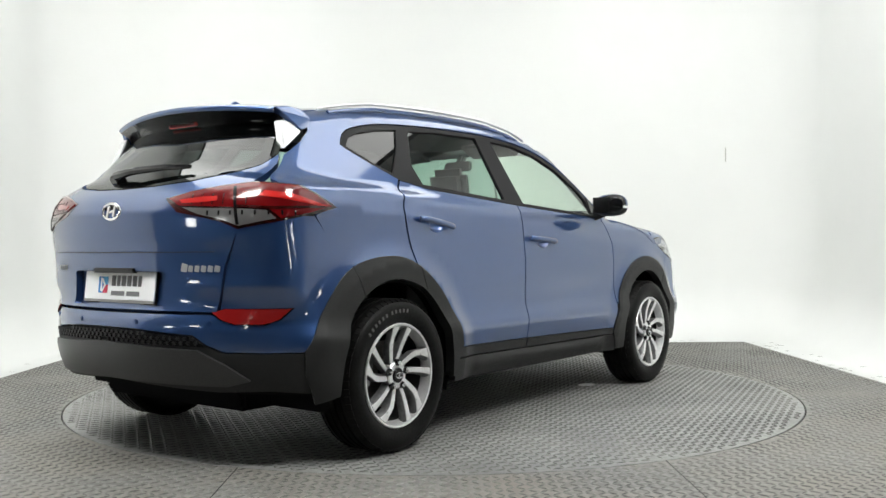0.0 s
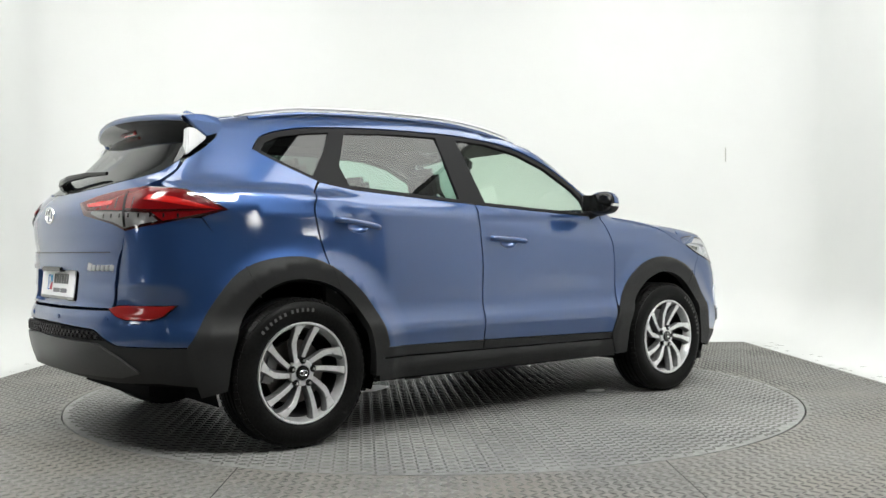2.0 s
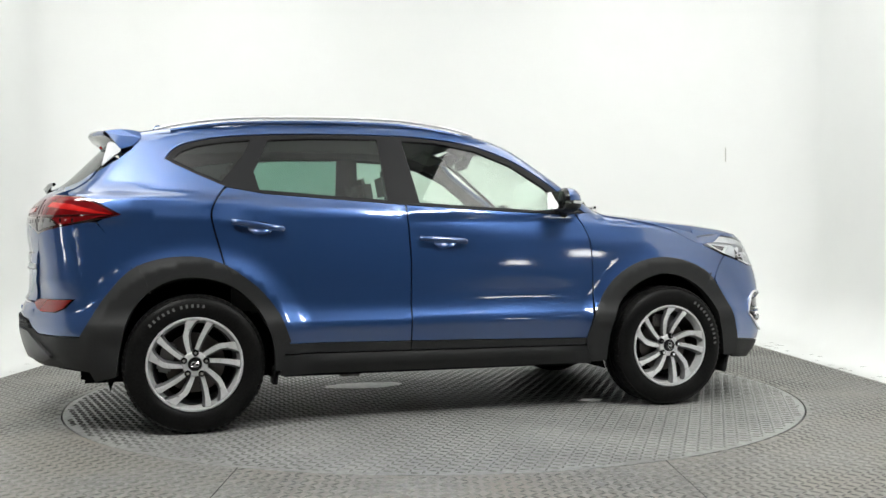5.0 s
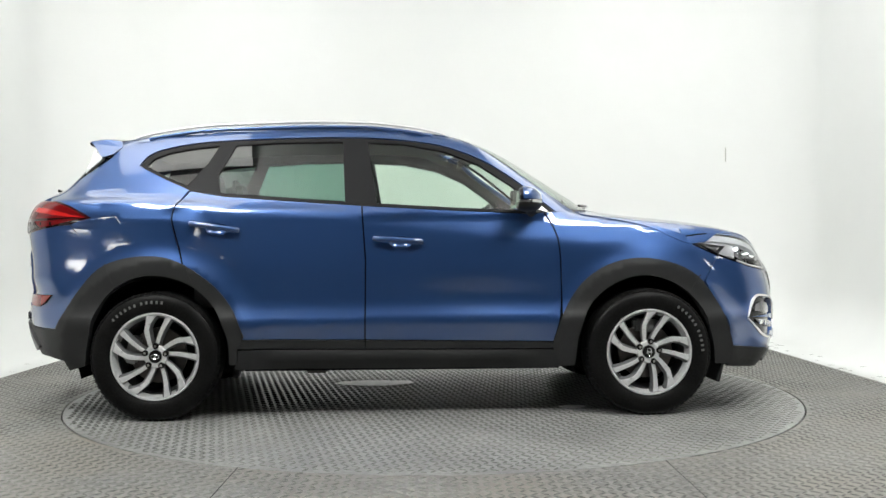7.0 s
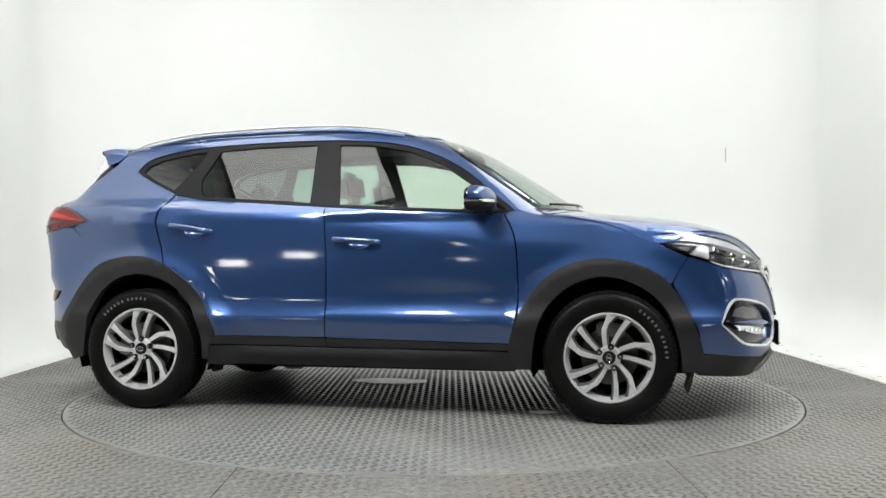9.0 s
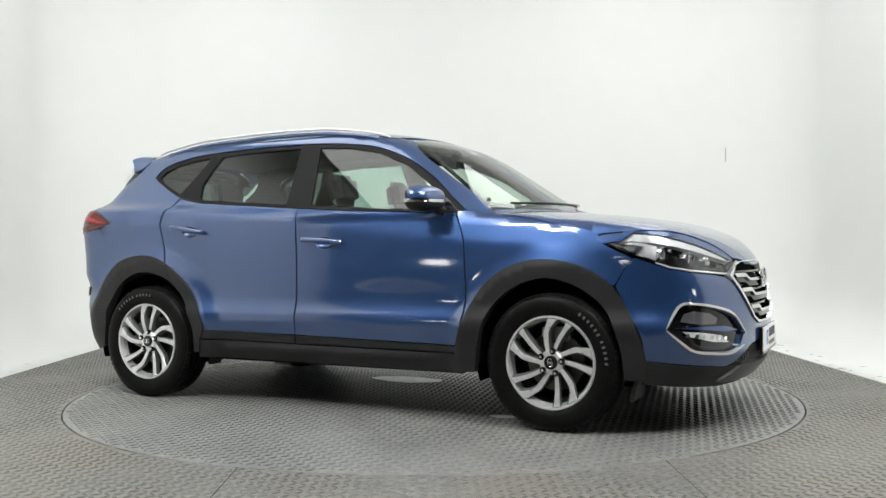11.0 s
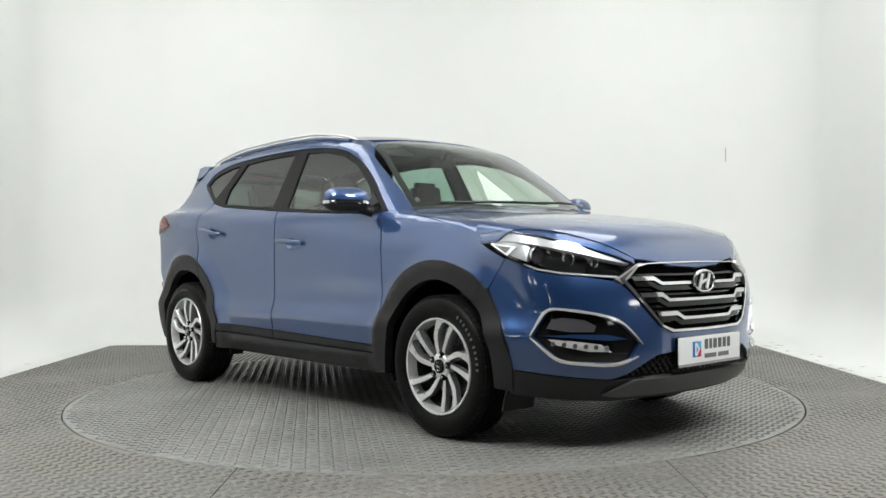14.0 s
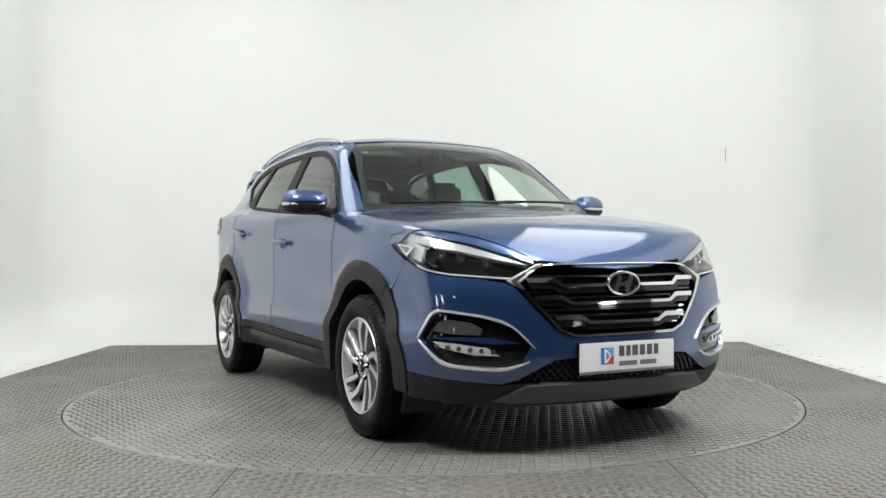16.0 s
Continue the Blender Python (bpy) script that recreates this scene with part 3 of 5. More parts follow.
ARCH_R_OUT = [(-1.87, 0.50), (-1.83, 0.565), (-1.76, 0.68), (-1.64, 0.815), (-1.49, 0.872), (-1.31, 0.878), (-1.17, 0.828), (-1.02, 0.72), (-0.92, 0.59), (-0.862, 0.45)]
ARCH_R_IN = [(-0.94, 0.30), (-0.945, 0.42), (-0.98, 0.53), (-1.045, 0.64), (-1.16, 0.735), (-1.31, 0.778), (-1.45, 0.765), (-1.575, 0.69), (-1.655, 0.57), (-1.69, 0.42), (-1.705, 0.30)]
ARCH_F_OUT = [(0.805, 0.39), (0.86, 0.55), (0.965, 0.72), (1.11, 0.822), (1.28, 0.860), (1.46, 0.835), (1.61, 0.76), (1.72, 0.62), (1.785, 0.47), (1.81, 0.37)]
ARCH_F_IN = [(1.705, 0.28), (1.69, 0.42), (1.64, 0.57), (1.56, 0.67), (1.43, 0.745), (1.28, 0.767), (1.13, 0.715), (1.015, 0.61), (0.95, 0.46), (0.925, 0.28)]
DLO_TOP = [(-1.47, 1.39), (-1.43, 1.44), (-1.36, 1.477), (-1.2, 1.512), (-1.01, 1.530), (-0.69, 1.545), (-0.31, 1.550), (-0.05, 1.538), (0.20, 1.503), (0.43, 1.419), (0.61, 1.306), (0.75, 1.190), (0.835, 1.122)]
DLO_LOW = [(0.70, 1.113), (0.26, 1.133), (-0.24, 1.160), (-0.67, 1.190), (-0.98, 1.212), (-1.175, 1.245), (-1.33, 1.308), (-1.43, 1.360)]


def soft(pts, n=5):
    return [tuple(p) for p in spline(pts, n)]


def FT(x):
    """Height of the wing's upper edge, just under the bonnet's edge."""
    y = float(np.interp(x, [0.97, 1.06, 1.3], [0.72, 0.79, 0.815]))
    return float(meet(np.array([(x, -y, 2.0)]), np.array([(0.0, 0.0, -1.0)]), 1.2)[0][2]) - 0.002


def side_panels(mir):
    fd = soft([(0.767, 1.112), (0.815, 1.03), (0.845, 0.92), (0.855, 0.67), (0.840, 0.53), (0.808, 0.41)]) + [(0.26, 0.42), (-0.212, 0.428), (-0.208, 0.86), (-0.228, 1.152)] + [(0.26, 1.125), (0.70, 1.105)]
    rd = soft([(-1.170, 1.238), (-1.222, 1.17), (-1.246, 1.10), (-1.236, 1.03), (-1.203, 0.91), (-1.172, 0.79)]) + [(-1.04, 0.70), (-0.94, 0.58), (-0.885, 0.435), (-0.22, 0.428), (-0.216, 0.86), (-0.236, 1.153)] + [(-0.67, 1.183), (-0.98, 1.205)]
    fe = soft([(0.777, 1.113), (0.824, 1.03), (0.853, 0.92), (0.863, 0.67), (0.86, 0.56)]) + [(0.99, 0.70), (1.12, 0.79), (1.28, 0.83), (1.45, 0.80), (1.60, 0.72), (1.655, 0.735), (1.69, 0.80), (1.735, 0.866)] + soft([(1.69, 0.888), (1.585, 0.94), (1.535, 0.995), (1.3, FT(1.3)), (1.06, FT(1.06))]) + [(0.97, FT(0.97)), (0.93, 1.125)]
    hx = {"f": ((-0.165, 0.974), (0.095, 0.955)), "r": ((-1.15, 1.058), (-0.895, 1.022))}
    for nm, loop, h, back in (("front_door", fd, "f", -1), ("rear_door", rd, "r", -1)):
        (xa, za), (xb, zb) = hx[h]
        cx, cz = xa * 0.45 + xb * 0.55, za * 0.45 + zb * 0.55 - 0.012
        cup = [(cx + 0.062 * math.cos(a), cz + 0.034 * math.sin(a)) for a in np.linspace(0, 2 * math.pi, 20, endpoint=False)]
        door = skin(nm, "side", loop, M["paint"], car, holes=[cup], mirror=mir)
        def bowl(V, P, cx=cx, cz=cz):
            r2 = ((V[:, 0] - cx) / 0.062) ** 2 + ((V[:, 1] - cz) / 0.034) ** 2
            return -0.026 * np.clip(1 - r2, 0, 1) ** 0.6 - 0.001
        bowl_ob = skin("handle_recess", "side", cup, M["paint"], door, shape=bowl, thick=0.004, step=0.010, mirror=mir, facet=True)
        s = 1 if mir else -1
        y = {"f": 0.893, "r": 0.892}[h]
        pts = [(xa, s * (y - 0.010), za), (xa + 0.03, s * (y + 0.006), za - 0.003), ((xa + xb) / 2, s * (y + 0.012), (za + zb) / 2 + 0.002), (xb - 0.03, s * (y + 0.008), zb + 0.004), (xb, s * (y - 0.012), zb)]
        part("handle", sweep([tuple(p) for p in spline(pts, 5)], 0.0125, seg=10, flat=1.15), M["paint"], door, smooth=True)
        low = {"f": [(0.806, 0.404), (0.80, 0.372), (-0.212, 0.378), (-0.212, 0.422), (0.26, 0.414)], "r": [(-0.22, 0.422), (-0.22, 0.378), (-0.90, 0.385), (-0.882, 0.432)]}[h]
        skin("door_cladding", "side", low, M["plastic"], door, out=0.004, mirror=mir, label="matt black plastic strip")
    skin("fender", "side", fe, M["paint"], car, mirror=mir)
    # body side with the pillars round the side windows
    a = [(0.950, 1.125), (0.806, 1.233), (0.655, 1.338), (0.510, 1.438), (0.392, 1.532)] + soft([(0.397, 1.533), (0.19, 1.586), (-0.1, 1.608), (-0.5, 1.620), (-0.9, 1.612), (-1.2, 1.590), (-1.45, 1.560), (-1.60, 1.534)])[1:]
    a += [(-1.635, 1.44), (-1.70, 1.385), (-1.79, 1.325)] + soft([(-1.80, 1.318), (-1.83, 1.28), (-1.87, 1.245), (-1.935, 1.205)])
    a += [(-1.90, 1.12), (-1.74, 1.08), (-1.795, 1.055), (-1.665, 0.88), (-1.59, 0.76), (-1.45, 0.82), (-1.31, 0.83), (-1.19, 0.79)]
    a += soft([(-1.182, 0.80), (-1.213, 0.91), (-1.246, 1.03), (-1.256, 1.10), (-1.232, 1.17), (-1.180, 1.245)])
    a += [(-1.33, 1.312), (-1.435, 1.365)] + soft([(-1.475, 1.39), (-1.435, 1.444), (-1.36, 1.482), (-1.2, 1.517), (-1.01, 1.535), (-0.69, 1.55), (-0.31, 1.555), (-0.05, 1.543), (0.20, 1.508), (0.43, 1.424), (0.61, 1.311), (0.75, 1.195), (0.84, 1.120)])
    skin("body_side", "side", a, M["paint"], car, mirror=mir)
    skin("pillar_trim", "side", a, M["trim_dark"], car, out=-0.035, thick=0.004, mirror=mir, label="grey pillar trim inside the cabin")
    # black window surround and panes
    dlo = soft(DLO_TOP, 3) + DLO_LOW
    q = [(-1.435, 1.388), (-1.40, 1.43), (-1.32, 1.463), (-1.18, 1.490), (-1.035, 1.506), (-1.09, 1.405), (-1.195, 1.272), (-1.32, 1.327)]
    r = [(-0.945, 1.507), (-0.70, 1.524), (-0.345, 1.530), (-0.325, 1.182), (-0.67, 1.206), (-1.005, 1.230), (-1.03, 1.33)]
    f = [(-0.205, 1.525), (0.0, 1.516), (0.225, 1.473), (0.42, 1.393), (0.60, 1.270), (0.655, 1.212), (0.655, 1.128), (0.26, 1.146), (-0.15, 1.170)]
    frame_ob = skin("window_surround", "side", dlo, M["surround"], car, holes=[q, r, f], out=-0.004, thick=0.02, mirror=mir, label="satin black window surround")
    for nm, loop, g in (("quarter_window", q, "glass_privacy"), ("rear_door_window", r, "glass_tint"), ("front_door_window", f, "glass_clear")):
        ob = skin(nm, "side", loop, M[g], car, out=-0.012, thick=0.0, mirror=mir, edge=False, label="clear glass pane" if g == "glass_clear" else "tinted glass pane")
        ob.visible_shadow = False
    # wheel-arch cladding
    skin("arch_cladding", "side", soft(ARCH_R_OUT, 4) + [(-0.90, 0.37), (-0.90, 0.30)] + soft(ARCH_R_IN, 4) + [(-1.80, 0.275), (-1.86, 0.40)], M["plastic"], car, out=0.009, thick=0.05, mirror=mir, step=0.025, label="matt black wheel-arch cladding")
    skin("arch_cladding", "side", soft(ARCH_F_OUT, 4) + [(1.80, 0.275)] + soft(ARCH_F_IN, 4) + [(0.84, 0.275)], M["plastic"], car, out=0.009, thick=0.05, mirror=mir, step=0.025, label="matt black wheel-arch cladding")
    for x0, z0, x1, z1 in ((-1.178, 0.835, -1.128, 0.715), (-1.605, 0.840, -1.545, 0.700), (1.625, 0.765, 1.565, 0.670)):
        skin("cladding_joint", "side", [(x0 - 0.003, z0), (x0 + 0.003, z0), (x1 + 0.003, z1), (x1 - 0.003, z1)], M["gap"], car, out=0.0105, thick=0.003, mirror=mir, step=0.03)
    skin("sill", "side", [(-0.91, 0.376), (0.82, 0.363), (0.84, 0.262), (-0.91, 0.270)], M["plastic"], car, thick=0.06, mirror=mir, step=0.02,
         shape=lambda V, P: 0.020 * np.exp(-((V[:, 1] - 0.335) / 0.035) ** 2) * np.clip((V[:, 0] + 0.80) * 8, 0, 1) * np.clip((0.74 - V[:, 0]) * 8, 0, 1), facet=True, label="matt black side sill")
    # near-black inner shell, standing in for the shade inside the body
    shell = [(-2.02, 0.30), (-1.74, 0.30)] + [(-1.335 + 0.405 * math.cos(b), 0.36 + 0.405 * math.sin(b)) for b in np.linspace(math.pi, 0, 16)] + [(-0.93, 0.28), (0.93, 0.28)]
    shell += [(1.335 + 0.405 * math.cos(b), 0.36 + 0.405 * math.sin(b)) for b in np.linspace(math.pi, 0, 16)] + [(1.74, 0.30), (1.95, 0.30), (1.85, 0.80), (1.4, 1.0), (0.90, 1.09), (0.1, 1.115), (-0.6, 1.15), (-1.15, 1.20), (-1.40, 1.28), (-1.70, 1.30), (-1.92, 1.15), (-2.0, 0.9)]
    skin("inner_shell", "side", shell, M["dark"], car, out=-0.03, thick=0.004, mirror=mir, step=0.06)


two(side_panels)

# roof, bonnet
skin("roof", "top", sym_top([(0.335, 0.0), (0.325, -0.25), (0.285, -0.46), (0.25, -0.545), (0.0, -0.556), (-0.5, -0.562), (-1.1, -0.552), (-1.50, -0.535), (-1.60, -0.52), (-1.64, 0.0)]), M["paint"], car, thick=0.02)
skin("roof_lining", "top", sym_top([(0.30, 0.0), (0.22, -0.50), (-0.5, -0.56), (-1.1, -0.55), (-1.60, -0.50), (-1.64, 0.0)]), M["headliner"], car, out=-0.045, thick=0.003, label="pale grey fabric roof lining")
skin("bonnet", "top", sym_top([(1.16, 0.0), (1.13, -0.3), (1.04, -0.58), (0.965, -0.715)] + soft([(1.05, -0.800), (1.3, -0.826), (1.54, -0.846), (1.64, -0.838), (1.70, -0.826), (1.84, -0.767), (1.97, -0.637), (2.07, -0.497), (2.132, -0.400)], 3) + [(2.177, -0.2), (2.189, 0.0)]), M["paint"], car, out=0.002, step=0.03)
skin("cowl", "shield", sym([(0.0, 1.155), (-0.5, 1.15), (-0.71, 1.15), (-0.73, 1.125), (-0.4, 1.115), (0.0, 1.115)]), M["plastic"], car, out=-0.006, label="black plastic scuttle panel")
shield = sym([(0.0, 1.138), (-0.50, 1.137), (-0.715, 1.14)] + soft([(-0.715, 1.14), (-0.675, 1.25), (-0.62, 1.40), (-0.568, 1.524), (-0.53, 1.553)])[1:] + [(-0.3, 1.574), (0.0, 1.582)])
ws = skin("windscreen", "shield", shield, M["glass_clear"], car, out=-0.002, thick=0.0, edge=False, label="clear laminated windscreen")
ws.visible_shadow = False
inner = sym([(0.0, 1.165), (-0.50, 1.165), (-0.675, 1.17), (-0.64, 1.26), (-0.585, 1.40), (-0.535, 1.502), (-0.3, 1.532), (0.0, 1.538)])
skin("windscreen_band", "shield", shield, M["gloss_black"], car, holes=[inner], out=-0.007, thick=0.002, label="black ceramic band of the windscreen")
part("toll_sticker", box((0.004, 0.075, 0.022), (0.345, -0.49, 1.503), (0, -58, -14)), M["plate_white"], car, "small white windscreen sticker")
part("tax_disc", tube(0.015, 0.003, (0.905, -0.665, 1.180), (0, 60, -20), 20), M["diffuser"], car, "round dark tax disc")
for y0, y1, lift in ((-0.60, 0.10, 0.0), (0.02, 0.66, 0.012)):
    pts = meet(*[np.array(q, float) for q in ([(1.9, y, 1.150 + lift + 0.010 * math.sin(3 * (y - y0))) for y in np.linspace(y0, y1, 9)], [(-1, 0, 0)] * 9)], 2.2)
    part("wiper", sweep([(p[0] + 0.02, p[1], p[2] + 0.012) for p in pts], 0.008, seg=6), M["gloss_black"], car, "black wiper blade")


# ---- front end
def front_end():
    bumper = sym(fl("front", [(2.235, 0, 0.527), (2.225, -0.27, 0.527), (2.205, -0.345, 0.562), (2.125, -0.495, 0.742), (2.105, -0.545, 0.768), (2.05, -0.63, 0.783), (1.98, -0.73, 0.793), (1.90, -0.80, 0.810), (1.82, -0.83, 0.840), (1.742, -0.845, 0.868),
        (1.70, -0.86, 0.80), (1.66, -0.87, 0.73), (1.72, -0.87, 0.61), (1.78, -0.865, 0.47), (1.80, -0.865, 0.375), (2.0, -0.74, 0.352), (2.10, -0.56, 0.332), (2.14, -0.50, 0.352), (2.205, -0.36, 0.432), (2.23, -0.2, 0.447), (2.24, 0, 0.450)]))
    fog_r = fl("front", [(1.90, -0.845, 0.525), (1.945, -0.80, 0.632), (1.98, -0.77, 0.645), (2.09, -0.62, 0.615), (2.15, -0.53, 0.575), (2.185, -0.45, 0.495), (2.16, -0.49, 0.420), (2.14, -0.55, 0.402), (2.02, -0.75, 0.415), (1.99, -0.77, 0.425)])
    fog_l = [(-u, v) for u, v in fog_r]
    b = skin("front_bumper", "front", bumper, M["paint"], car, holes=[fog_r, fog_l], thick=0.03, step=0.028)
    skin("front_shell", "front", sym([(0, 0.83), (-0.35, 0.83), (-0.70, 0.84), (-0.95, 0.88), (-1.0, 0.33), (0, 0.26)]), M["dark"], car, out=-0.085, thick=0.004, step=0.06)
    for mir, fog in ((False, fog_r), (True, fog_r)):
        pod = skin("fog_lamp_surround", "front", fog, M["gloss_black"], car, out=-0.022, thick=0.01, mirror=mir, label="gloss black fog-lamp surround")
        s = -1 if not mir else 1
        # chrome lines round the surround
        def strip(pts, w, m, out, name, lab, parent=pod, mir=mir):
            mid = [np.array(flat("front", p)) for p in pts]
            mid = spline(mid, 5)
            left, right = [], []
            for i, p in enumerate(mid):
                d = mid[min(i + 1, len(mid) - 1)] - mid[max(i - 1, 0)]
                n = np.array((-d[1], d[0])) / max(np.linalg.norm(d), 1e-9)
                ww = w * (0.25 + 0.75 * min(1, 4 * min(i, len(mid) - 1 - i) / len(mid)))
                left.append(tuple(p + n * ww))
                right.append(tuple(p - n * ww))
            skin(name, "front", left + right[::-1], m, parent, out=out, thick=0.02, step=0.02, mirror=mir, label=lab)
        strip([(1.895, -0.848, 0.528), (1.918, -0.825, 0.585), (1.945, -0.80, 0.637), (1.985, -0.765, 0.648), (2.09, -0.62, 0.620), (2.15, -0.53, 0.580), (2.19, -0.44, 0.485)], 0.0055, M["bright_trim"], 0.008, "chrome_strip", "bright chrome strip")
        strip([(1.895, -0.848, 0.522), (1.94, -0.81, 0.47), (1.99, -0.77, 0.424), (2.06, -0.70, 0.408), (2.14, -0.56, 0.400), (2.175, -0.46, 0.432)], 0.0055, M["bright_trim"], 0.008, "chrome_strip", "bright chrome strip")
        skin("fog_lamp", "front", fl("front", [(1.95, -0.81, 0.565), (1.965, -0.795, 0.600), (2.0, -0.76, 0.612), (2.06, -0.68, 0.600), (2.095, -0.64, 0.572), (2.09, -0.65, 0.545), (2.02, -0.74, 0.548)]), M["lamp_lens"], pod, out=-0.012, thick=0.008, step=0.02, mirror=mir, label="smoked clear fog lamp lens")
        skin("running_light", "front", fl("front", [(1.955, -0.805, 0.516), (2.03, -0.73, 0.508), (2.10, -0.62, 0.490), (2.125, -0.575, 0.455), (2.07, -0.67, 0.460), (1.98, -0.78, 0.490)]), M["bright_trim"], pod, out=-0.006, thick=0.014, step=0.02, mirror=mir, label="clear daytime running light strip")
        for k in range(6):
            u = -0.735 + k * 0.040
            P = meet(np.array([(1.1 + 1.6 * math.cos(u), 1.6 * math.sin(u), 0.497 - 0.0045 * k)]), np.array([(-math.cos(u), -math.sin(u), 0.0)]), 1.55)[0]
            part("diode", tube(0.011, 0.01, (P[0] - 0.004, P[1] * (1 if not mir else -1), P[2]), (0, 90, math.degrees(u) * (1 if not mir else -1)), 10), M["chrome"], pod)
        skin("fog_blade", "front", fl("front", [(1.93, -0.83, 0.530), (2.03, -0.735, 0.538), (2.12, -0.60, 0.533), (2.165, -0.50, 0.51), (2.12, -0.585, 0.505), (2.03, -0.735, 0.522)]), M["paint"], pod, out=-0.004, thick=0.018, step=0.02, mirror=mir)
    # black lower lip, intake mesh and skid plate
    skin("lower_lip", "front", sym(fl("front", [(2.15, -0.0, 0.325), (2.13, -0.47, 0.330), (2.10, -0.57, 0.328), (2.0, -0.74, 0.347), (1.80, -0.865, 0.370), (1.78, -0.86, 0.262), (2.0, -0.7, 0.240), (2.05, -0.5, 0.225), (2.1, 0, 0.225)])), M["plastic"], car, out=0.002, thick=0.05, label="matt black lower bumper lip")
    skin("skid_plate", "front", sym(fl("front", [(2.2, 0, 0.338), (2.15, -0.46, 0.328), (2.07, -0.58, 0.262), (2.08, -0.50, 0.252), (2.1, 0, 0.248)])), M["skid"], car, out=0.014, thick=0.04, label="dark silver skid plate")
    mesh = skin("intake_backing", "front", sym(fl("front", [(2.24, 0, 0.452), (2.205, -0.37, 0.437), (2.13, -0.53, 0.325), (2.2, 0, 0.325)])), M["dark"], car, out=-0.030, thick=0.01)
    comb(mesh, "front", -0.44, 0.44, 0.335, 0.445, 0.030, lambda u, z: abs(u) < 0.46 - (z - 0.335) * 0.9, -0.016)
    # grille
    gout = sym(fl("front", [(2.17, 0, 0.845), (2.15, -0.30, 0.843), (2.135, -0.40, 0.838), (2.115, -0.515, 0.775), (2.21, -0.335, 0.560), (2.225, -0.27, 0.532), (2.235, 0, 0.530)]))
    gin = sym(fl("front", [(2.17, 0, 0.841), (2.15, -0.345, 0.838), (2.13, -0.425, 0.822), (2.12, -0.488, 0.772), (2.21, -0.324, 0.566), (2.225, -0.262, 0.543), (2.235, 0, 0.541)]))
    g = skin("grille", "front", gout, M["chrome"], car, holes=[gin], out=0.010, thick=0.06, step=0.02, label="chrome-framed radiator grille with black mesh")
    skin("grille_backing", "front", gin, M["dark"], g, out=-0.05, thick=0.004)
    for z in (0.805, 0.735, 0.710, 0.655, 0.63, 0.585):
        hw = 0.43 - max(0, (0.77 - z)) * 0.62
        skin("grille_slat", "front", [(-hw, z), (hw, z), (hw, z - 0.010), (-hw, z - 0.010)], M["gloss_black"], g, out=-0.02, thick=0.03, step=0.03)
    for zc, hw, zend in ((0.752, 0.405, 0.775), (0.677, 0.375, 0.702), (0.592, 0.300, 0.615)):
        s0, s1 = hw - 0.14, hw - 0.10
        up = [(0, zc + 0.005), (-s0, zc + 0.006), (-s1, zend + 0.010), (-hw - 0.01, zend + 0.009), (-hw, zend - 0.010), (-s1, zend - 0.010), (-s0 - 0.005, zc - 0.008), (0, zc - 0.008)]
        skin("grille_bar", "front", sym(up), M["chrome"], g, out=0.006, thick=0.035, step=0.02, label="bright chrome bar")
        low = [(0, zc - 0.009), (-s0 - 0.005, zc - 0.009), (-s1, zend - 0.011), (-hw, zend - 0.011), (-hw + 0.02, zend - 0.034), (-s1 - 0.01, zend - 0.034), (-s0 - 0.01, zc - 0.032), (0, zc - 0.032)]
        skin("bar_underside", "front", sym(low), M["gloss_black"], g, out=-0.004, thick=0.03, step=0.02)
    two(head_lamp)


def comb(parent, kind, u0, u1, z0, z1, pitch, keep, out):
    """Black honeycomb bars in front of an opening, as one mesh."""
    bm = bmesh.new()
    rows = int((z1 - z0) / (pitch * 0.62))
    O, sizes = [], []
    for j in range(rows):
        z = z0 + (j + 0.5) * pitch * 0.62
        n = int((u1 - u0) / pitch)
        for i in range(n):
            u = u0 + (i + 0.5 * (j % 2)) * pitch
            if keep(u, z):
                O.append((u, z))
    uv = np.array(O)
    o, d, reach = rays(kind, uv)
    P = meet(o, d, reach)
    N = body_normal(P)
    P = P + N * out
    for (u, z), p, q in zip(O, P, d):
        a = math.degrees(math.atan2(q[1], q[0]))
        for k in (0, 60, 120):
            dz = pitch * 0.29 * math.sin(radians(k - 60 if k else 0)) if k else 0
            m = pose(*p, 0, 0, a) @ pose(0, 0, 0, k + 30, 0, 0)
            bmesh.ops.create_cube(bm, size=1, matrix=m @ Matrix.Diagonal((0.012, 0.0045, pitch * 0.62, 1)))
    part("honeycomb", bm, M["mesh_black"], parent, "black honeycomb mesh")


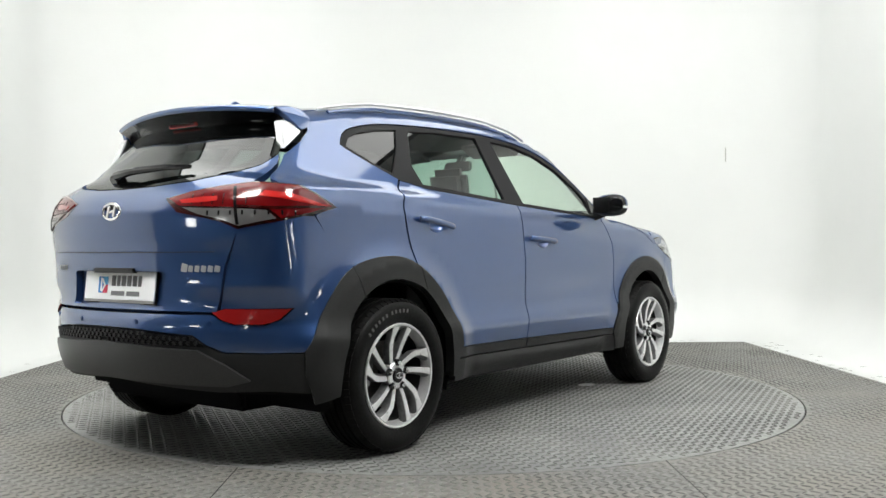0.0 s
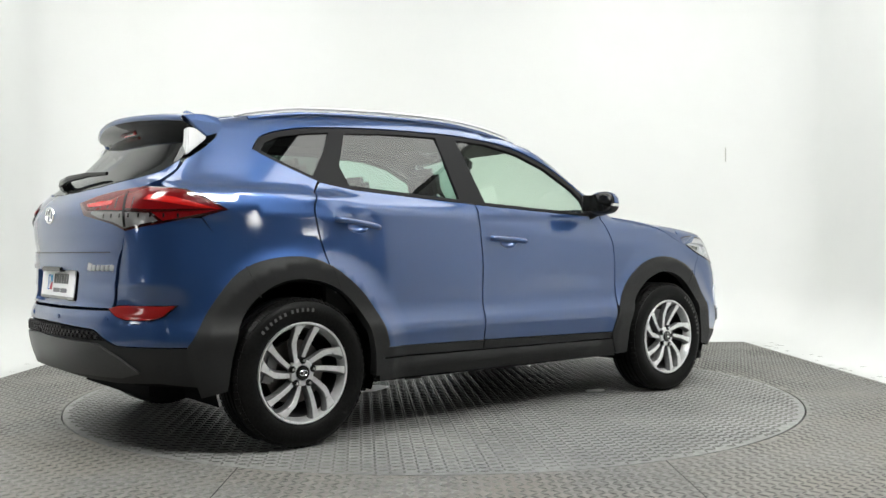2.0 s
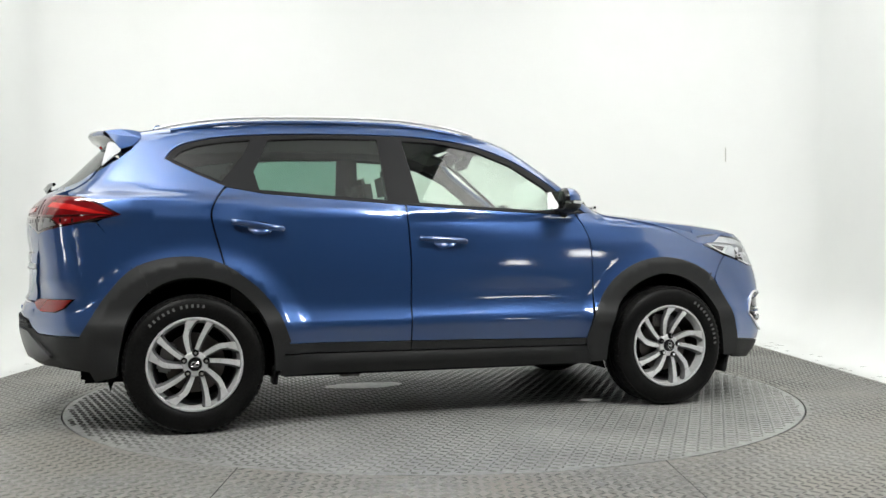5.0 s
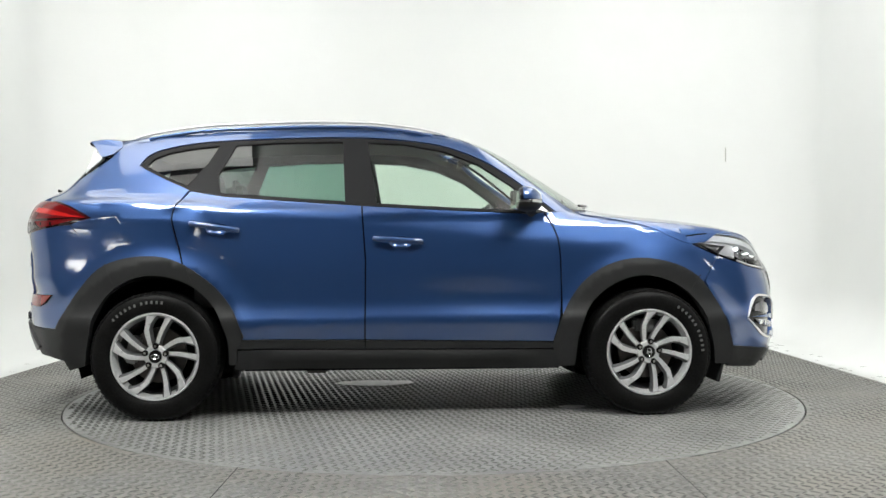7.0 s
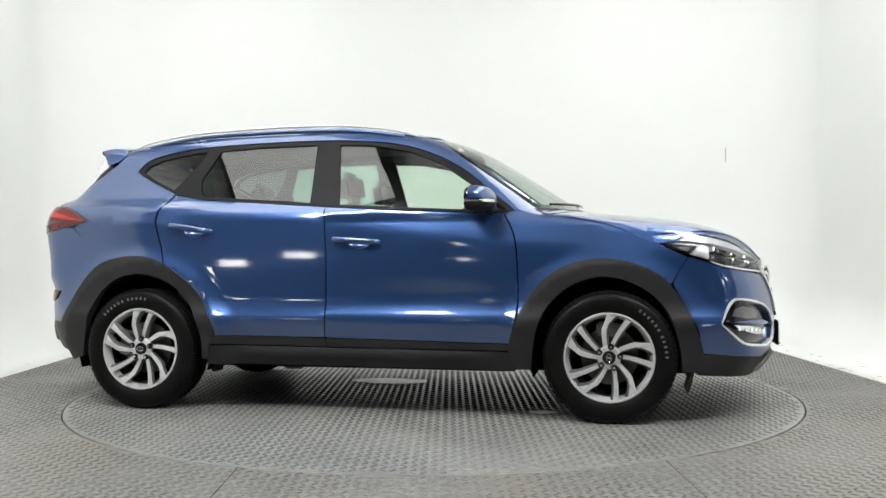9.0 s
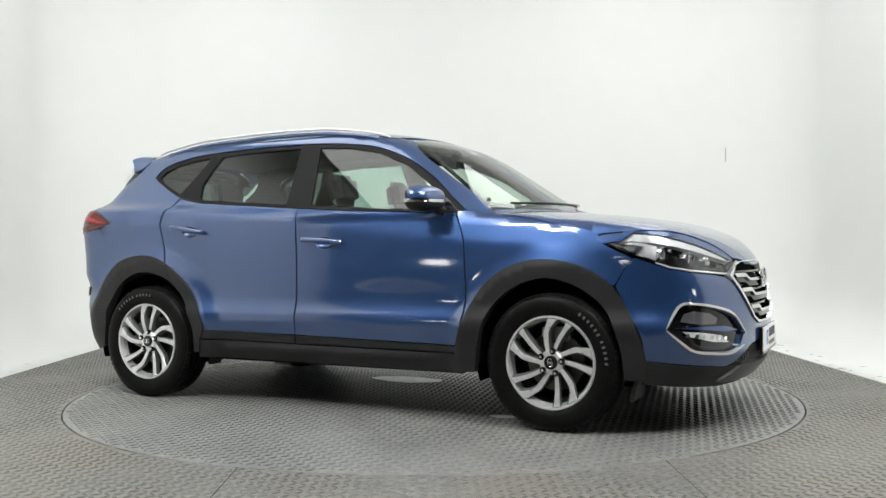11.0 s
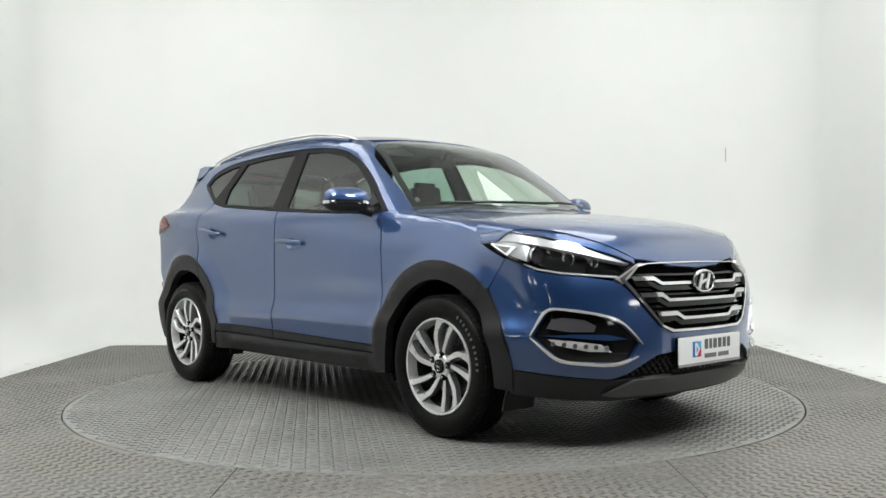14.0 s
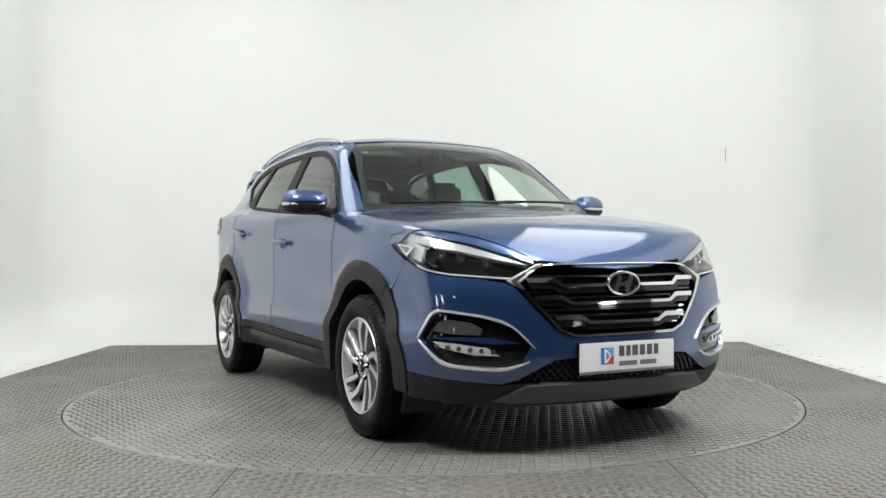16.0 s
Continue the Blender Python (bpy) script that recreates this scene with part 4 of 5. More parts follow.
def head_lamp(mir):
    s = 1 if mir else -1
    top = [(1.545, -0.85, 0.975), (1.58, -0.85, 0.985), (1.63, -0.84, 0.993), (1.70, -0.83, 0.998), (1.84, -0.77, 0.980), (1.97, -0.64, 0.938), (2.07, -0.50, 0.885), (2.122, -0.405, 0.846)]
    low = [(2.112, -0.515, 0.785), (2.05, -0.63, 0.795), (1.98, -0.73, 0.805), (1.90, -0.80, 0.822), (1.82, -0.83, 0.850), (1.71, -0.85, 0.893), (1.60, -0.86, 0.940)]
    loop = [tuple(q) for q in fl("front", top + low)]
    band = [tuple(q) for q in fl("front", top)]
    skin("lamp_ledge", "front", band + [(u, v + 0.05) for u, v in band[::-1]], M["paint"], car, out=-0.002, thick=0.006, mirror=mir, step=0.02)
    lamp = skin("head_lamp", "front", loop, M["gloss_black"], car, out=-0.06, thick=0.01, mirror=mir, step=0.03, label="large swept-back headlamp with chrome inner trim")
    wall = skin("lamp_wall", "front", [tuple(q) for q in loop], M["gloss_black"], lamp, holes=[[(a * 0.985 - 0.012, (b - 0.90) * 0.94 + 0.90) for a, b in loop]], out=-0.004, thick=0.055, mirror=mir, step=0.02)
    chrome = fl("front", [(1.56, -0.85, 0.968), (1.63, -0.84, 0.986), (1.70, -0.83, 0.991), (1.84, -0.77, 0.973), (1.97, -0.64, 0.930), (2.07, -0.50, 0.877), (2.11, -0.43, 0.846), (2.06, -0.53, 0.866), (1.96, -0.665, 0.905), (1.84, -0.785, 0.938), (1.72, -0.84, 0.952), (1.64, -0.855, 0.948)])
    skin("chrome_eyelid", "front", chrome, M["silver_trim"], lamp, out=-0.010, thick=0.03, mirror=mir, step=0.02, label="bright silver upper trim")
    skin("side_bezel", "front", fl("front", [(1.60, -0.855, 0.958), (1.74, -0.84, 0.955), (1.84, -0.80, 0.930), (1.84, -0.825, 0.858), (1.75, -0.845, 0.885), (1.66, -0.855, 0.925)]), M["silver_trim"], lamp, out=-0.022, thick=0.02, mirror=mir, step=0.02)
    tri_o = fl("front", [(1.63, -0.855, 0.945), (1.79, -0.835, 0.925), (1.745, -0.845, 0.882)])
    c = np.mean(tri_o, 0)
    tri_i = [tuple(c + (np.array(p) - c) * 0.62) for p in tri_o]
    skin("side_marker", "front", tri_o, M["chrome"], lamp, holes=[tri_i], out=-0.008, thick=0.02, step=0.02, mirror=mir)
    skin("marker_lens", "front", tri_i, M["clear_lens"], lamp, out=-0.014, thick=0.01, step=0.02, mirror=mir)
    for (x, y, z), r in (((1.855, -0.752, 0.882), 0.046), ((1.945, -0.668, 0.866), 0.030), ((2.015, -0.580, 0.852), 0.026)):
        a = math.degrees(math.atan2(y, x - 1.1)) * 0.45
        m = Matrix.Translation((x, s * abs(y), z)) @ pose(0, 0, 0, 0, 0, a * (1 if not mir else -1)) @ pose(0, 0, 0, 0, 0, 90)
        ring = lathe([(r, -0.030), (r * 1.06, -0.026), (r * 1.05, 0.02), (r * 0.80, 0.02), (r * 0.80, -0.020)], 28)
        bmesh.ops.transform(ring, matrix=m, verts=ring.verts)
        part("projector_ring", ring, M["chrome"], lamp, smooth=True)
        ball = bmesh.new()
        bmesh.ops.create_uvsphere(ball, u_segments=20, v_segments=12, radius=r * 0.80, matrix=m @ Matrix.Diagonal((1, 0.55, 1, 1)))
        part("projector_lens", ball, M["lamp_lens"], lamp, smooth=True)
    for (x, y, z), w in (((2.05, -0.55, 0.825), 0.05), ((2.00, -0.62, 0.832), 0.04), ((1.90, -0.72, 0.848), 0.035)):
        part("reflector", box((0.012, w, 0.026), (x - 0.045, s * abs(y), z), (0, 20, s * -18 if not mir else 18)), M["satin"], lamp, bevel=0.003)
    pane = skin("lens", "front", loop, M["lamp_glass"], lamp, out=0.001, thick=0.0, edge=False, mirror=mir, label="clear polycarbonate lens")
    pane.visible_shadow = False
    edge = fl("front", [(2.112, -0.52, 0.781), (2.05, -0.635, 0.790), (1.98, -0.735, 0.800), (1.90, -0.802, 0.817), (1.84, -0.826, 0.840), (1.84, -0.826, 0.847), (1.90, -0.802, 0.824), (1.98, -0.735, 0.807), (2.05, -0.635, 0.797), (2.112, -0.52, 0.788)])
    skin("lower_chrome", "front", edge, M["bright_trim"], lamp, out=0.004, thick=0.01, mirror=mir, step=0.02)
    skin("grille_wing", "front", fl("front", [(2.125, -0.40, 0.843), (2.137, -0.375, 0.845), (2.122, -0.50, 0.752), (2.108, -0.535, 0.775)]), M["satin"], lamp, out=0.006, thick=0.02, mirror=mir, step=0.02, label="satin silver wing beside the grille")


front_end()


def emblem(name, at, rz, w, h):
    ob = new(name)
    ob.parent = car
    ob.matrix_basis = pose(*at, 0, 0, rz)
    ring = [(0.0, w * math.cos(a), h * math.sin(a)) for a in np.linspace(0, 2 * math.pi, 40)]
    part("ring", sweep(ring, 0.0065, seg=8), M["chrome"], ob, smooth=True)
    for y in (-0.36, 0.36):
        part("stroke", box((0.010, w * 0.30, h * 1.55), (0, y * w, 0), (-20, 0, 0)), M["chrome"], ob, bevel=0.003)
    part("bridge", box((0.009, w * 0.55, h * 0.28), (0, 0, 0), (14, 0, 0)), M["chrome"], ob, bevel=0.002)
    part("back", tube(1, 0.004, (-0.005, 0, 0), (0, 90, 0), 32), M["gloss_black"], ob).matrix_basis = Matrix.Diagonal((1, w * 0.97, h * 0.97, 1))
    return tagged(ob, "oval chrome badge")


emblem("front_badge", (2.232, 0, 0.757), 0, 0.086, 0.050)
emblem("rear_badge", (-2.197, 0, 1.083), 180, 0.062, 0.034)


def number_plate(name, at, rz, tilt):
    """White dealer plate; the lettering stands as plain bars."""
    ob = new(name)
    ob.parent = car
    ob.matrix_basis = pose(*at, 0, tilt, rz)
    part("holder", box((0.012, 0.530, 0.140), (-0.008, 0, -0.004)), M["gloss_black"], ob, bevel=0.004)
    part("panel", box((0.008, 0.520, 0.125), (0, 0, 0.003)), M["plate_white"], ob, bevel=0.0025)
    part("lower_edge", box((0.009, 0.520, 0.012), (0.001, 0, -0.064)), M["satin"], ob, bevel=0.002)
    part("mark", box((0.002, 0.034, 0.072), (0.005, -0.133, 0.006)), M["logo_blue"], ob, "blue half of a square mark")
    part("mark", box((0.002, 0.034, 0.036), (0.005, -0.099, 0.024)), M["logo_light"], ob)
    part("mark", box((0.002, 0.034, 0.036), (0.005, -0.099, -0.012)), M["logo_red"], ob, "red quarter of a square mark")
    part("mark", box((0.002, 0.010, 0.060), (0.0062, -0.128, 0.006)), M["plate_white"], ob)
    part("mark", box((0.002, 0.009, 0.040), (0.0062, -0.110, 0.017), (38, 0, 0)), M["plate_white"], ob)
    part("mark", box((0.002, 0.009, 0.040), (0.0062, -0.110, -0.007), (-38, 0, 0)), M["plate_white"], ob)
    x = -0.055
    for w in (0.035, 0.028, 0.037, 0.035, 0.035, 0.030):
        part("letter_bar", box((0.002, w * 0.80, 0.046), (0.005, x + w / 2, 0.025)), M["ink"], ob)
        x += w + 0.005
    x = -0.055
    for w in (0.105, 0.098):
        part("letter_bar", box((0.002, w * 0.93, 0.020), (0.005, x + w / 2, -0.030)), M["ink_grey"], ob)
        x += w + 0.010
    return tagged(ob, "white dealer plate with a blue and red square mark")


number_plate("front_plate", (2.262, 0, 0.437), 0, 0)
number_plate("rear_plate", (-2.160, 0, 0.757), 180, -6)


# ---- rear end
def rear_end():
    bumper = sym(fl("rear", [(-2.2, 0, 0.650), (-2.16, -0.36, 0.650), (-2.08, -0.578, 0.650), (-2.066, -0.588, 0.73), (-2.055, -0.603, 0.84), (-2.045, -0.638, 0.94), (-2.035, -0.658, 1.02), (-1.93, -0.785, 1.05), (-1.80, -0.838, 1.052), (-1.67, -0.865, 0.88), (-1.60, -0.88, 0.76),
        (-1.70, -0.88, 0.70), (-1.80, -0.87, 0.57), (-1.86, -0.85, 0.496), (-2.09, -0.61, 0.500), (-2.12, -0.54, 0.530), (-2.15, -0.49, 0.568), (-2.2, -0.2, 0.588), (-2.21, 0, 0.590)]))
    skin("rear_bumper", "rear", bumper, M["paint"], car, thick=0.03, step=0.03)
    lower = sym(fl("rear", [(-2.2, 0, 0.586), (-2.15, -0.485, 0.562), (-2.12, -0.54, 0.522), (-2.09, -0.61, 0.494), (-1.86, -0.85, 0.490), (-1.80, -0.85, 0.318), (-1.95, -0.74, 0.336), (-2.05, -0.54, 0.330), (-2.1, 0, 0.365)]))
    skin("rear_lower", "rear", lower, M["plastic"], car, out=0.0, thick=0.05, label="matt black lower rear bumper")
    panel = sym(fl("rear", [(-2.2, 0, 0.530), (-2.13, -0.505, 0.508), (-2.08, -0.61, 0.450), (-2.02, -0.69, 0.385), (-2.06, -0.60, 0.362), (-2.1, 0, 0.372)]))
    skin("diffuser_panel", "rear", panel, M["diffuser"], car, out=0.014, thick=0.03, label="dark satin grey diffuser panel")
    comb_base = skin("mesh_strip", "rear", sym(fl("rear", [(-2.2, 0, 0.587), (-2.16, -0.47, 0.563), (-2.12, -0.545, 0.520), (-2.2, 0, 0.536)])), M["dark"], car, out=0.003, thick=0.01)
    comb(comb_base, "rear", -0.45, 0.45, 0.528, 0.585, 0.028, lambda u, z: z < 0.583 - abs(u) * 0.05 and z > 0.537 - abs(u) * 0.04, 0.006)
    recess = [(-0.295, 0.672), (-0.305, 0.815), (-0.29, 0.826), (0.29, 0.826), (0.305, 0.815), (0.295, 0.672)]
    gate = sym(fl("rear", [(-2.12, 0, 1.180), (-2.10, -0.2, 1.185), (-2.05, -0.38, 1.200), (-1.98, -0.5, 1.226), (-1.88, -0.605, 1.272), (-1.81, -0.638, 1.322), (-1.835, -0.655, 1.28), (-1.88, -0.65, 1.24), (-1.94, -0.648, 1.200), (-2.0, -0.655, 1.10), (-2.03, -0.650, 1.0), (-2.04, -0.628, 0.94), (-2.05, -0.593, 0.84), (-2.06, -0.578, 0.73), (-2.08, -0.568, 0.660), (-2.16, -0.36, 0.660), (-2.2, 0, 0.660)]))
    def crease(V, P):
        return 0.010 / (1 + np.exp(np.clip((V[:, 1] - 0.905) / 0.004, -40, 40)))
    tg = skin("tailgate", "rear", gate, M["paint"], car, holes=[recess], thick=0.03, step=0.022, shape=crease)
    skin("plate_recess", "rear", recess, M["paint"], tg, out=-0.022, thick=0.004)
    # thin black strip painting the shade along the crease
    skin("crease_shade", "rear", sym([(0, 0.9075), (-0.52, 0.9085), (-0.52, 0.9060), (0, 0.905)]), M["gap"], tg, out=0.008, thick=0.004)
    part("release_bar", box((0.03, 0.30, 0.022), (-2.180, 0, 0.828)), M["gloss_black"], tg, bevel=0.005)
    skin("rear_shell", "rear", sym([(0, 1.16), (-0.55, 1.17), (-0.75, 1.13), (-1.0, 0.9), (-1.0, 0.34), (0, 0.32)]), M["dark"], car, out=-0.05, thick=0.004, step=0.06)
    pane_half = fl("back", [(0, 0, 1.188), (0, -0.2, 1.193), (0, -0.38, 1.208), (0, -0.5, 1.234), (0, -0.605, 1.280), (0, -0.632, 1.33), (0, -0.60, 1.41), (0, -0.55, 1.47), (0, -0.3, 1.49), (0, 0, 1.495)])
    pane = skin("rear_window", "back", sym(pane_half), M["glass_privacy"], tg, out=-0.003, thick=0.0, edge=False, label="dark tinted rear window")
    pane.visible_shadow = False
    band_in = sym([(0, 1.215), (-0.2, 1.22), (-0.36, 1.232), (-0.46, 1.255), (-0.54, 1.30), (-0.56, 1.34), (-0.53, 1.41), (-0.3, 1.43), (0, 1.43)])
    skin("window_band", "back", sym(pane_half), M["gloss_black"], tg, holes=[band_in], out=-0.008, thick=0.002)
    two(tail_lamp)
    # lettering beside the plate, as plain bars
    x = -0.40
    for w, h in ((0.028, 0.034), (0.020, 0.026), (0.020, 0.026), (0.022, 0.026), (0.022, 0.026), (0.024, 0.026)):
        u = x
        P = meet(np.array([(-1.1 - 1.6 * math.cos(u), 1.6 * math.sin(u), 0.838)]), np.array([(math.cos(u), -math.sin(u), 0.0)]), 1.55)[0]
        part("badge_bar", box((0.006, w, h), (P[0] - 0.013, P[1], P[2] + (h - 0.026) / 2), (12, 0, -math.degrees(u))), M["silver_trim"], tg, bevel=0.002)
        x -= 0.0275
    for k in range(4):
        u = 0.40 + 0.026 * k
        P = meet(np.array([(-1.1 - 1.6 * math.cos(u), 1.6 * math.sin(u), 0.838)]), np.array([(math.cos(u), -math.sin(u), 0.0)]), 1.55)[0]
        part("badge_bar", box((0.006, 0.018, 0.022), (P[0] - 0.013, P[1], P[2]), (12, 0, -math.degrees(u))), M["silver_trim"], tg, bevel=0.002)
    # wiper
    part("rear_wiper", sweep([(-2.085, 0.13, 1.232), (-2.105, 0.10, 1.248), (-2.11, -0.02, 1.262), (-2.075, -0.20, 1.272), (-2.04, -0.34, 1.270)], [0.020, 0.022, 0.017, 0.013, 0.009], seg=8, flat=1.0), M["gloss_black"], tg, "black rear wiper arm", smooth=True)
    part("wiper_pivot", tube(0.028, 0.05, (-2.09, 0.115, 1.235), (0, 60, 0), 18), M["gloss_black"], tg, bevel=0.006)
    # parking sensors
    for u in (-0.50, -0.18, 0.18, 0.50):
        P = meet(np.array([(-1.1 - 1.6 * math.cos(u), 1.6 * math.sin(u), 0.615)]), np.array([(math.cos(u), -math.sin(u), 0.0)]), 1.55)[0]
        part("parking_sensor", tube(0.011, 0.008, tuple(P), (0, 90, -math.degrees(u)), 14), M["paint"], car, bevel=0.002)
    spoiler()


def tail_lamp(mir):
    loop = fl("rear", [(-2.145, -0.325, 1.128), (-2.09, -0.44, 1.158), (-2.03, -0.55, 1.178), (-1.95, -0.66, 1.192), (-1.84, -0.79, 1.180), (-1.79, -0.83, 1.152), (-1.68, -0.85, 1.092), (-1.74, -0.84, 1.075), (-1.93, -0.78, 1.030), (-2.03, -0.65, 0.998), (-2.07, -0.59, 1.028), (-2.11, -0.50, 1.050), (-2.14, -0.40, 1.070)])
    lamp = skin("tail_lamp", "rear", loop, M["lamp_dark"], car, out=0.002, thick=0.03, mirror=mir, step=0.012, label="angular red and clear tail lamp")
    upper = fl("rear", [(-2.135, -0.345, 1.126), (-2.09, -0.44, 1.152), (-2.03, -0.55, 1.171), (-1.95, -0.66, 1.185), (-1.845, -0.785, 1.173), (-1.80, -0.825, 1.147), (-1.71, -0.848, 1.095), (-1.76, -0.84, 1.082), (-1.93, -0.78, 1.040), (-1.96, -0.745, 1.080), (-2.03, -0.65, 1.085), (-2.09, -0.52, 1.090), (-2.13, -0.41, 1.094)])
    skin("red_lens", "rear", upper, M["red_lens"], lamp, out=0.007, thick=0.008, mirror=mir, step=0.012, label="deep red lens")
    clear = fl("rear", [(-2.125, -0.42, 1.088), (-2.09, -0.52, 1.083), (-2.03, -0.65, 1.078), (-1.965, -0.742, 1.072), (-1.945, -0.77, 1.040), (-2.03, -0.655, 1.010), (-2.065, -0.595, 1.038), (-2.11, -0.50, 1.060)])
    skin("clear_lens", "rear", clear, M["clear_lens"], lamp, out=0.007, thick=0.008, mirror=mir, step=0.012, label="clear reversing lamp lens")
    div = fl("rear", [(-2.045, -0.630, 1.168), (-2.038, -0.640, 1.168), (-2.03, -0.660, 1.016), (-2.038, -0.650, 1.016)])
    skin("divider", "rear", div, M["gloss_black"], lamp, out=0.009, thick=0.004, mirror=mir, step=0.012)
    for u in np.linspace(-0.43, -0.64, 6):
        skin("lens_rib", "rear", [(u - 0.0022, 1.140), (u + 0.0022, 1.140), (u + 0.0022, 1.096), (u - 0.0022, 1.096)], M["lamp_dark"], lamp, out=0.0085, thick=0.002, mirror=mir, step=0.02)
    for u in np.linspace(-0.50, -0.80, 8):
        skin("lens_rib", "rear", [(u - 0.003, 1.072), (u + 0.003, 1.072), (u + 0.003, 1.055), (u - 0.003, 1.055)], M["gloss_black"], lamp, out=0.0085, thick=0.002, mirror=mir, step=0.02)
    skin("lens_edge", "rear", fl("rear", [(-2.04, -0.640, 1.094), (-1.97, -0.745, 1.088), (-1.80, -0.835, 1.094), (-1.72, -0.848, 1.092), (-1.80, -0.838, 1.086), (-1.95, -0.76, 1.076), (-2.04, -0.645, 1.084)]), M["lamp_dark"], lamp, out=0.0088, thick=0.002, mirror=mir, step=0.012)
    glowline = fl("rear", [(-1.93, -0.70, 1.150), (-1.87, -0.775, 1.140), (-1.80, -0.83, 1.112), (-1.72, -0.848, 1.093), (-1.80, -0.835, 1.098), (-1.89, -0.765, 1.118), (-1.95, -0.69, 1.128)])
    skin("light_guide", "rear", glowline, M["red_bright"], lamp, out=0.009, thick=0.004, mirror=mir, step=0.012)
    skin("light_guide", "rear", fl("rear", [(-2.12, -0.40, 1.118), (-2.07, -0.50, 1.128), (-2.05, -0.56, 1.130), (-2.05, -0.56, 1.112), (-2.08, -0.50, 1.106), (-2.12, -0.42, 1.104)]), M["red_bright"], lamp, out=0.009, thick=0.004, mirror=mir, step=0.012)
    refl = fl("rear", [(-2.10, -0.545, 0.660), (-2.06, -0.59, 0.676), (-1.89, -0.812, 0.678), (-1.94, -0.79, 0.632), (-1.99, -0.75, 0.610), (-2.07, -0.65, 0.610), (-2.09, -0.59, 0.630)])
    rim = skin("bumper_reflector", "rear", refl, M["gloss_black"], car, out=0.003, thick=0.02, mirror=mir, step=0.012, label="red bumper reflector in a black rim")
    c = np.mean(refl, 0)
    skin("reflector_lens", "rear", [tuple(c + (np.array(p) - c) * 0.93) for p in refl], M["reflector_red"], rim, out=0.009, thick=0.004, mirror=mir, step=0.012, label="red reflector lens")


def spoiler():
    n = 25
    ys = np.linspace(-0.57, 0.57, n)
    top, low = [], []
    for y in ys:
        k = (abs(y) / 0.585) ** 2
        xr, xt = -1.60, -1.885 + 0.115 * k
        zr = float(ROOF_Z(np.array(xr)) - 0.045 * (abs(y) / 0.58) ** 2.5) + 0.002
        zt = 1.567 - 0.035 * k
        xs = np.linspace(xr, xt, 7)
        zz = zr + (zt - zr) * np.linspace(0, 1, 7) + 0.012 * np.sin(np.linspace(0, math.pi, 7))
        top.append([(x, y, z) for x, z in zip(xs, zz)])
        low.append([(xt, y, zt), (xt - 0.006, y, zt - 0.012), (xt + 0.004, y, zt - 0.024), (xt + 0.05, y, zt - 0.045), (xt + 0.075, y, zt - 0.085), (xt + 0.10, y, zt - 0.125)])
    def grid(rowset):
        vs = [p for r in rowset for p in r]
        m = len(rowset[0])
        return vs, [(i * m + j, i * m + j + 1, (i + 1) * m + j + 1, (i + 1) * m + j) for i in range(len(rowset) - 1) for j in range(m - 1)]
    lip = [[r[-1], (r[-1][0] - 0.006, r[-1][1], r[-1][2] - 0.012), (r[-1][0] + 0.004, r[-1][1], r[-1][2] - 0.024)] for r in top]
    up = [a + b[1:] for a, b in zip(top, lip)]
    vs, fs = grid(up)
    sp = mesh_object("spoiler", vs, fs, M["paint"], car, "blue roof spoiler above the rear window", smooth=True)
    vs, fs = grid([r[2:] for r in low])
    mesh_object("spoiler_underside", vs, fs, M["gloss_black"], sp, "gloss black spoiler underside", smooth=True)
    part("brake_light", box((0.012, 0.20, 0.018), (-1.818, 0, 1.497), (0, -35, 0)), M["red_bright"], sp, "red high-level brake light", bevel=0.003)
    for k in range(12):
        part("brake_diode", box((0.006, 0.010, 0.010), (-1.826, -0.0825 + 0.015 * k, 1.497), (0, -35, 0)), M["red_lens"], sp)
    for s in (-1, 1):
        row = top[0] if s < 0 else top[-1]
        outline = [(x, z) for x, y, z in row] + [(row[-1][0] + 0.02, row[-1][2] - 0.016), (-1.73, 1.485), (-1.69, 1.436), (-1.63, 1.456), (-1.585, 1.50)]
        bm = bmesh.new()
        a = [bm.verts.new((x, s * (0.578 + max(0, 1.535 - z) * 0.72), z)) for x, z in outline]
        b = [bm.verts.new((x, s * (0.545 + max(0, 1.535 - z) * 0.72), z)) for x, z in outline]
        bm.faces.new(a)
        bm.faces.new(b[::-1])
        for i in range(len(a)):
            bm.faces.new((a[i], a[(i + 1) % len(a)], b[(i + 1) % len(a)], b[i]))
        bmesh.ops.recalc_face_normals(bm, faces=bm.faces)
        part("spoiler_end", bm, M["paint"], sp, bevel=0.004)
        # side fin, coloured pale as the reflection on its black gloss
        pts = [(-1.755, s * 0.590, 1.480), (-1.725, s * 0.610, 1.476), (-1.685, s * 0.650, 1.430), (-1.785, s * 0.645, 1.345)]
        inn = [(x, y - s * 0.05, z) for x, y, z in pts]
        bm = bmesh.new()
        a, b = [bm.verts.new(p) for p in pts], [bm.verts.new(p) for p in inn]
        bm.faces.new(a)
        bm.faces.new(b[::-1])
        for i in range(4):
            bm.faces.new((a[i], a[(i + 1) % 4], b[(i + 1) % 4], b[i]))
        bmesh.ops.recalc_face_normals(bm, faces=bm.faces)
        part("spoiler_fin", bm, M["fin_reflection"], sp, "gloss black side fin, coloured pale for its white reflection", bevel=0.006)


rear_end()


